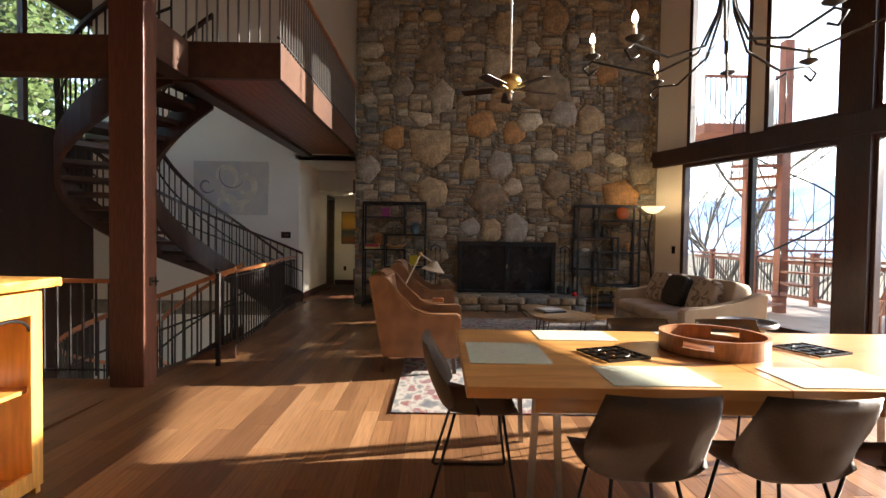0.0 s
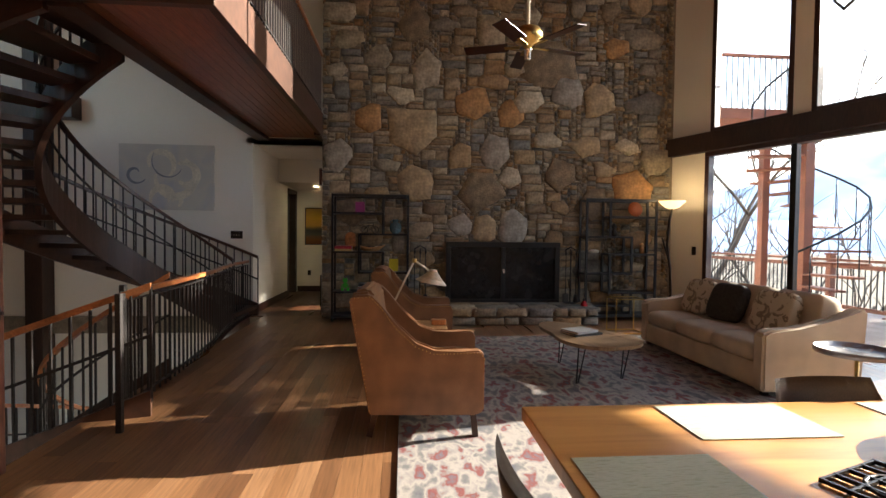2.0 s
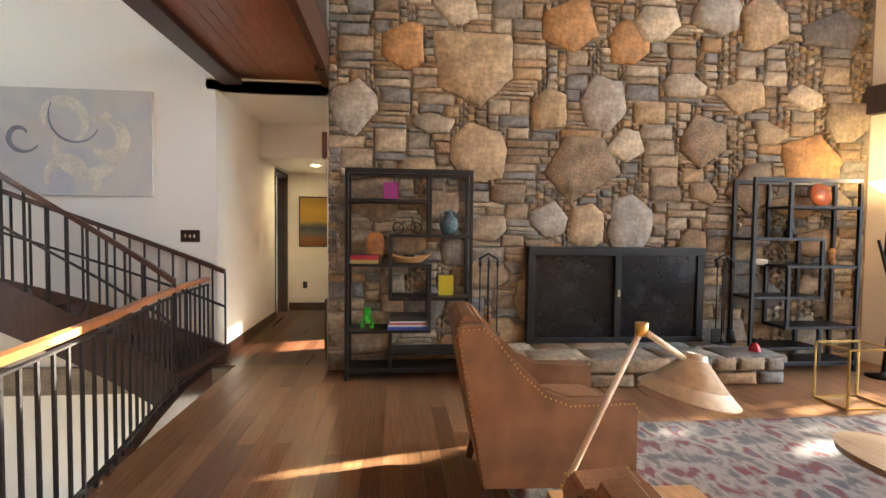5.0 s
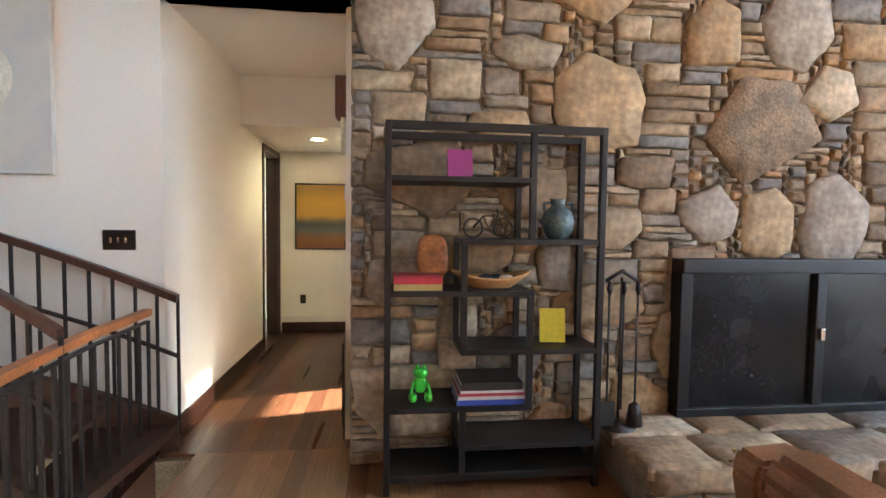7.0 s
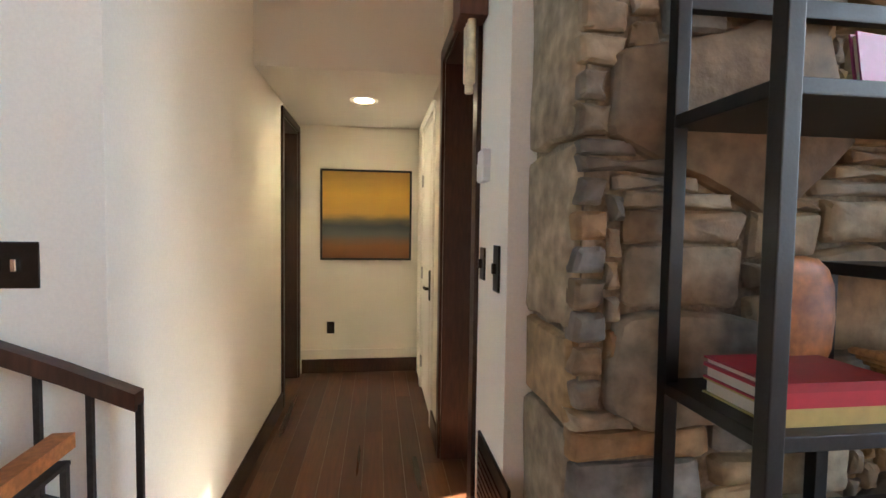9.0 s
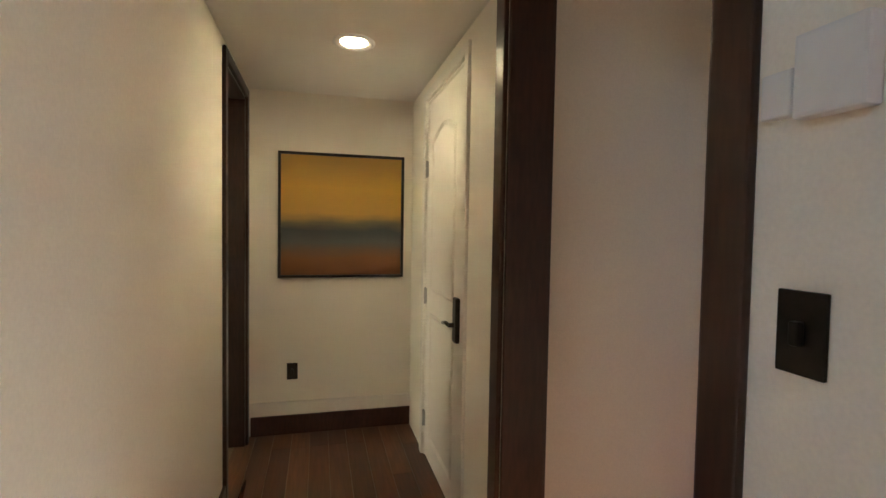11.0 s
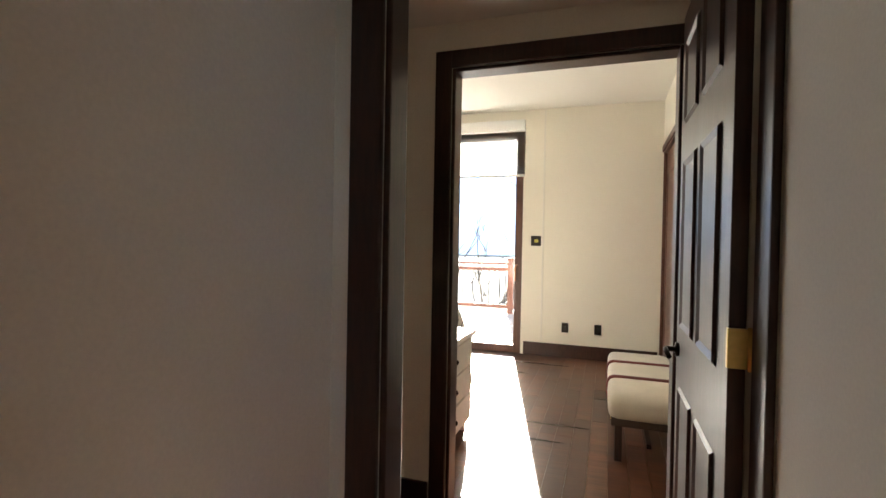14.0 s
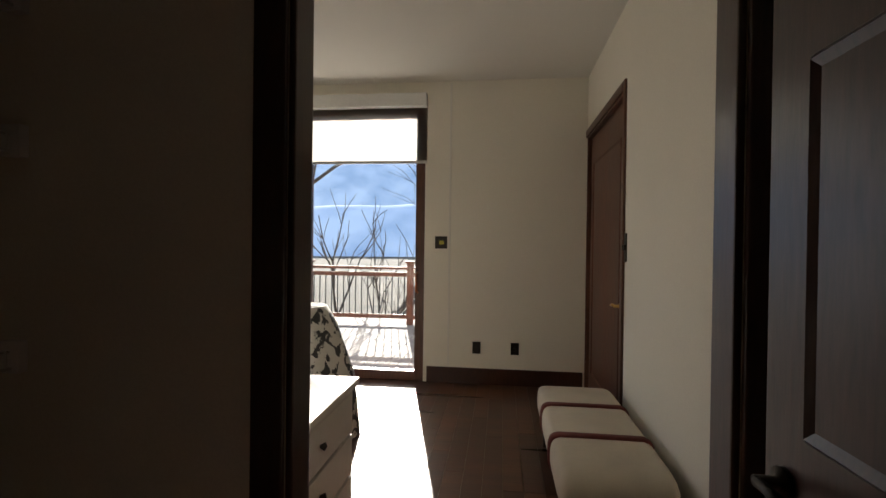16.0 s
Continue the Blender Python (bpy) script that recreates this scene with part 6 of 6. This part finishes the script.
GREY = material("grey fieldstone", (0.33, 0.285, 0.225), 0.75, vary=0.28, big=6, fine=22, bump=0.55, depth=0.01)
BROWN = material("brown fieldstone", (0.24, 0.17, 0.10), 0.75, vary=0.35, big=8, fine=50, bump=0.6, depth=0.01)
KIND = (ORANGE, CREAMY, TAN, GREY, BROWN)
rnd = random.Random(17)


def boulder(x, z, r, squash):
    """An irregular rounded outline of 7 to 9 corners."""
    n, turn = rnd.randint(5, 7), rnd.uniform(0, 6.28)
    pts = []
    for k in range(n):
        a = turn + 2 * math.pi * (k + rnd.uniform(-0.30, 0.30)) / n
        c, d = math.cos(a), math.sin(a)
        q = r * rnd.uniform(0.95, 1.16) / max(0.80, (abs(c) ** 4 + abs(d) ** 4) ** 0.25)
        pts.append((min(max(x + q * c * squash, STONE_L), STONE_R), max(z + q * d / squash, 0.0)))
    return pts


def inside(poly, x, z):
    hit = False
    for (x0, z0), (x1, z1) in zip(poly, poly[1:] + poly[:1]):
        if (z0 > z) != (z1 > z) and x < x0 + (x1 - x0) * (z - z0) / (z1 - z0):
            hit = not hit
    return hit


bigs = [(boulder(x, z, r, rnd.uniform(0.86, 1.2)), r, k, x, z) for x, z, r, k in BIG_STONES]
for tries in range(2600):
    x, z, r = rnd.uniform(STONE_L + 0.2, STONE_R - 0.2), rnd.uniform(0.15, 6.3), rnd.choice((0.16, 0.19, 0.22, 0.27, 0.30))
    if all(math.hypot(x - b[3], z - b[4]) > (r + b[1]) * 1.06 for b in bigs) and len(bigs) < 95:
        bigs.append((boulder(x, z, r, rnd.uniform(0.85, 1.5)), r, -1, x, z))
# flat ledge stones fill what the boulders leave, on a fine grid
CELL = 0.042
NX, NZ = int((STONE_R - STONE_L) / CELL), int(6.5 / CELL)
taken = [[False] * NZ for _ in range(NX)]
for poly, r, k, bx, bz in bigs:
    for i in range(max(0, int((bx - r * 1.7 - STONE_L) / CELL)), min(NX, int((bx + r * 1.7 - STONE_L) / CELL) + 1)):
        for j in range(max(0, int((bz - r * 1.7) / CELL)), min(NZ, int((bz + r * 1.7) / CELL) + 1)):
            px, pz = STONE_L + (i + 0.5) * CELL, (j + 0.5) * CELL
            if inside(poly, bx + (px - bx) * 1.06, bz + (pz - bz) * 1.06):
                taken[i][j] = True
ledges = []
for j in range(NZ):
    for i in range(NX):
        if taken[i][j]:
            continue
        want_w, want_h = rnd.choice(((7, 2), (9, 2), (11, 2), (10, 3), (8, 3), (6, 3), (9, 4), (8, 5), (6, 4), (9, 6), (12, 4), (10, 2)))
        w = 1
        while w < want_w and i + w < NX and not taken[i + w][j]:
            w += 1
        h, want_h = 1, min(want_h, max(2, int(w * 0.85)))
        while h < want_h and j + h < NZ and not any(taken[i + a][j + h] for a in range(w)):
            h += 1
        for a in range(w):
            for b in range(h):
                taken[i + a][j + b] = True
        if w * h < 2:
            continue
        x0, x1, z0, z1 = STONE_L + i * CELL, STONE_L + (i + w) * CELL, j * CELL, (j + h) * CELL
        e = lambda: rnd.uniform(-0.011, 0.011)
        cut = min(x1 - x0, z1 - z0) * 0.17
        poly = []
        for px, pz, sx, sz in ((x0, z0, 1, 1), (x1, z0, -1, 1), (x1, z1, -1, -1), (x0, z1, 1, -1)):
            c1, c2 = cut * rnd.uniform(0.15, 1.0), cut * rnd.uniform(0.15, 1.0)
            pair = [(px + e(), pz + sz * c1 + e() * 0.4), (px + sx * c2 + e(), pz + e() * 0.4)]
            poly += pair if sx == sz else pair[::-1]
        ledges.append((poly, math.sqrt(w * h) * CELL / 2, -1, 0, 0))


def stone_mesh(poly, mat, depth, rnd_):
    """A rough stone from an (x, z) outline, face towards -y."""
    cx, cz = sum(p[0] for p in poly) / len(poly), sum(p[1] for p in poly) / len(poly)
    fine = []
    for (x0, z0), (x1, z1) in zip(poly, poly[1:] + poly[:1]):
        n = max(1, min(4, int(math.hypot(x1 - x0, z1 - z0) / 0.09)))
        for k in range(n):
            f = (k + 0.12) / n
            fine.append((x0 + (x1 - x0) * f, z0 + (z1 - z0) * f))
            if k == n - 1:
                f = (k + 0.86) / n
                fine.append((x0 + (x1 - x0) * f, z0 + (z1 - z0) * f))
    size = max(math.hypot(x - cx, z - cz) for x, z in fine)
    g = 0.004 + 0.004 * rnd_.random()
    bm = bmesh.new()
    ring = []
    for inset, y in ((g, 0.02), (g + 0.002, -depth * 0.55), (g + 0.010, -depth * 0.95)):
        row = []
        for x, z in fine:
            d = math.hypot(x - cx, z - cz) + 1e-6
            f = max(0.2, 1 - inset / d * 1.25) * (1 + 0.03 * math.sin(31 * x + 17 * z))
            row.append(bm.verts.new((cx + (x - cx) * f, y + rnd_.uniform(-0.004, 0.004), cz + (z - cz) * f)))
        ring.append(row)
    mid = [bm.verts.new((cx + (v.co.x - cx) * 0.5, -depth * rnd_.uniform(0.96, 1.06), cz + (v.co.z - cz) * 0.5)) for v in ring[-1]]
    ring.append(mid)
    n = len(fine)
    for a, b in zip(ring, ring[1:]):
        for k in range(n):
            bm.faces.new((a[k], a[(k + 1) % n], b[(k + 1) % n], b[k])).smooth = b is mid
    c = bm.verts.new((cx, -depth * 1.02, cz))
    for k in range(n):
        bm.faces.new((mid[k], mid[(k + 1) % n], c)).smooth = True
    for v in bm.verts:
        v.co.x -= cx
        v.co.z -= cz
    return mesh_of(bm, mat, False, "stone"), cx, cz


stone_wall = bpy.data.objects["wall_stone"]
placed = []
for poly, r, k, bx, bz in bigs + ledges:
    if all(0.34 < p[0] < 2.38 and 0.0 <= p[1] < 1.32 for p in poly):
        continue
    me, cx, cz = stone_mesh(poly, stone if k < 0 else KIND[k], rnd.uniform(0.036, 0.050) if bx or bz else rnd.uniform(0.018, 0.042), rnd)
    placed.append((r, me, cx, cz))
# the larger stones stand singly, the small fill between them is joined
placed.sort(key=lambda q: -q[0])
fill = bmesh.new()
for i, (r, me, cx, cz) in enumerate(placed):
    if i < 290:
        ob = new("stone", me)
        ob.parent, ob.location = stone_wall, (cx, STONE_Y, cz)
    else:
        before = len(fill.verts)
        fill.from_mesh(me)
        fill.verts.ensure_lookup_table()
        for v in fill.verts[before:]:
            v.co += Vector((cx, STONE_Y, cz))
tagged(part("small_stones", fill, stone_fill, stone_wall), kind="stuff")
# stones of the return beside the hall
z = 0.0
while z < 3.0:
    h = rnd.uniform(0.14, 0.55)
    h = min(h, 3.05 - z)
    me, cx, cz = stone_mesh([(0, z), (0.36, z), (0.36, z + h), (0, z + h)], stone, 0.03, rnd)
    ob = new("stone", me)
    ob.parent = stone_wall
    ob.matrix_basis = Matrix.Translation((STONE_L + 0.03, STONE_Y + 0.36 - cx, cz)) @ Matrix.Rotation(-math.pi / 2, 4, "Z")
    z += h
# hearth of flat stones
hearth = thing("hearth", None, "raised fieldstone hearth before the fireplace", "hearth", "", "structure", bbox(-0.12, 2.78, 9.02, 9.70, 0.0, 0.24), mortar)
for z0, z1 in ((0.0, 0.13), (0.13, 0.28)):
    x = -0.14
    while x < 2.78:
        w = min(rnd.uniform(0.22, 0.55), 2.80 - x)
        me, cx, cz = stone_mesh([(x, z0), (x + w, z0), (x + w, z1), (x, z1)], stone, 0.05, rnd)
        ob = new("hearth_stone", me)
        ob.parent, ob.location = hearth, (cx, 9.02, cz)
        x += w
for y0, y1 in ((8.97, 9.36), (9.36, 9.70)):
    x = -0.16
    while x < 2.80:
        w = min(rnd.uniform(0.3, 0.7), 2.82 - x)
        me, cx, cz = stone_mesh([(x, y0), (x + w, y0), (x + w, y1), (x, y1)], stone, 0.045, rnd)
        ob = new("hearth_slab", me)
        ob.parent = hearth
        ob.matrix_basis = Matrix.Translation((cx, cz, 0.24)) @ Matrix.Rotation(-math.pi / 2, 4, "X")
        x += w

# ---- floor planks ----
floor_ob = bpy.data.objects["floor"]
rnd = random.Random(29)
PW = 0.125


def plank_box(bm, x0, x1, y0, y1):
    box(bm, x0 + 0.001, x1 - 0.001, y0 + 0.001, y1 - 0.001, -0.021, 0.0, 0.0)


near_count = 0
rest, rest_hall = bmesh.new(), bmesh.new()
cache = {}
x = -7.2
while x < 8.4:
    y = -3.2 + rnd.uniform(0, 0.8)
    last = -3.2
    while last < 9.95:
        nxt = min(last + rnd.choice((0.9, 1.2, 1.5, 1.9)), 9.95)
        if x + PW < -2.6 and nxt > 4.55:
            nxt = 4.55
        near = -2.7 < x < 0.7 and last > 1.0 and nxt < 9.96 and near_count < 300
        if x > along_window((9.8 - min(nxt, 9.7)) / math.cos(WIN_ANGLE)).x + 0.2:
            pass
        elif near:
            key = round(nxt - last, 2)
            if key not in cache:
                b = bmesh.new()
                plank_box(b, 0, PW, 0, nxt - last)
                cache[key] = mesh_of(b, plank, name="plank")
            ob = new("plank", cache[key])
            ob.parent, ob.location = floor_ob, (x, last, 0)
            near_count += 1
        else:
            plank_box(rest, x, x + PW, last, nxt)
        if x + PW < -2.6 and nxt >= 4.55:
            break
        last = nxt
    x += PW
x = -3.0
while x < 0.55:
    last = 9.95
    while last < 14.5:
        nxt = min(last + rnd.choice((0.9, 1.2, 1.6)), 14.6)
        plank_box(rest_hall, x, x + PW, last, nxt)
        last = nxt
    x += PW
last_x = 0.7
y = 10.3
while y < 15.0:
    lx = 0.7
    while lx < 4.6:
        nx_ = min(lx + rnd.choice((0.9, 1.2, 1.6)), 4.6)
        plank_box(rest_hall, lx, nx_, y, y + PW)
        lx = nx_
    y += PW
tagged(part("planks_far", rest, plank_joined, floor_ob), kind="stuff")
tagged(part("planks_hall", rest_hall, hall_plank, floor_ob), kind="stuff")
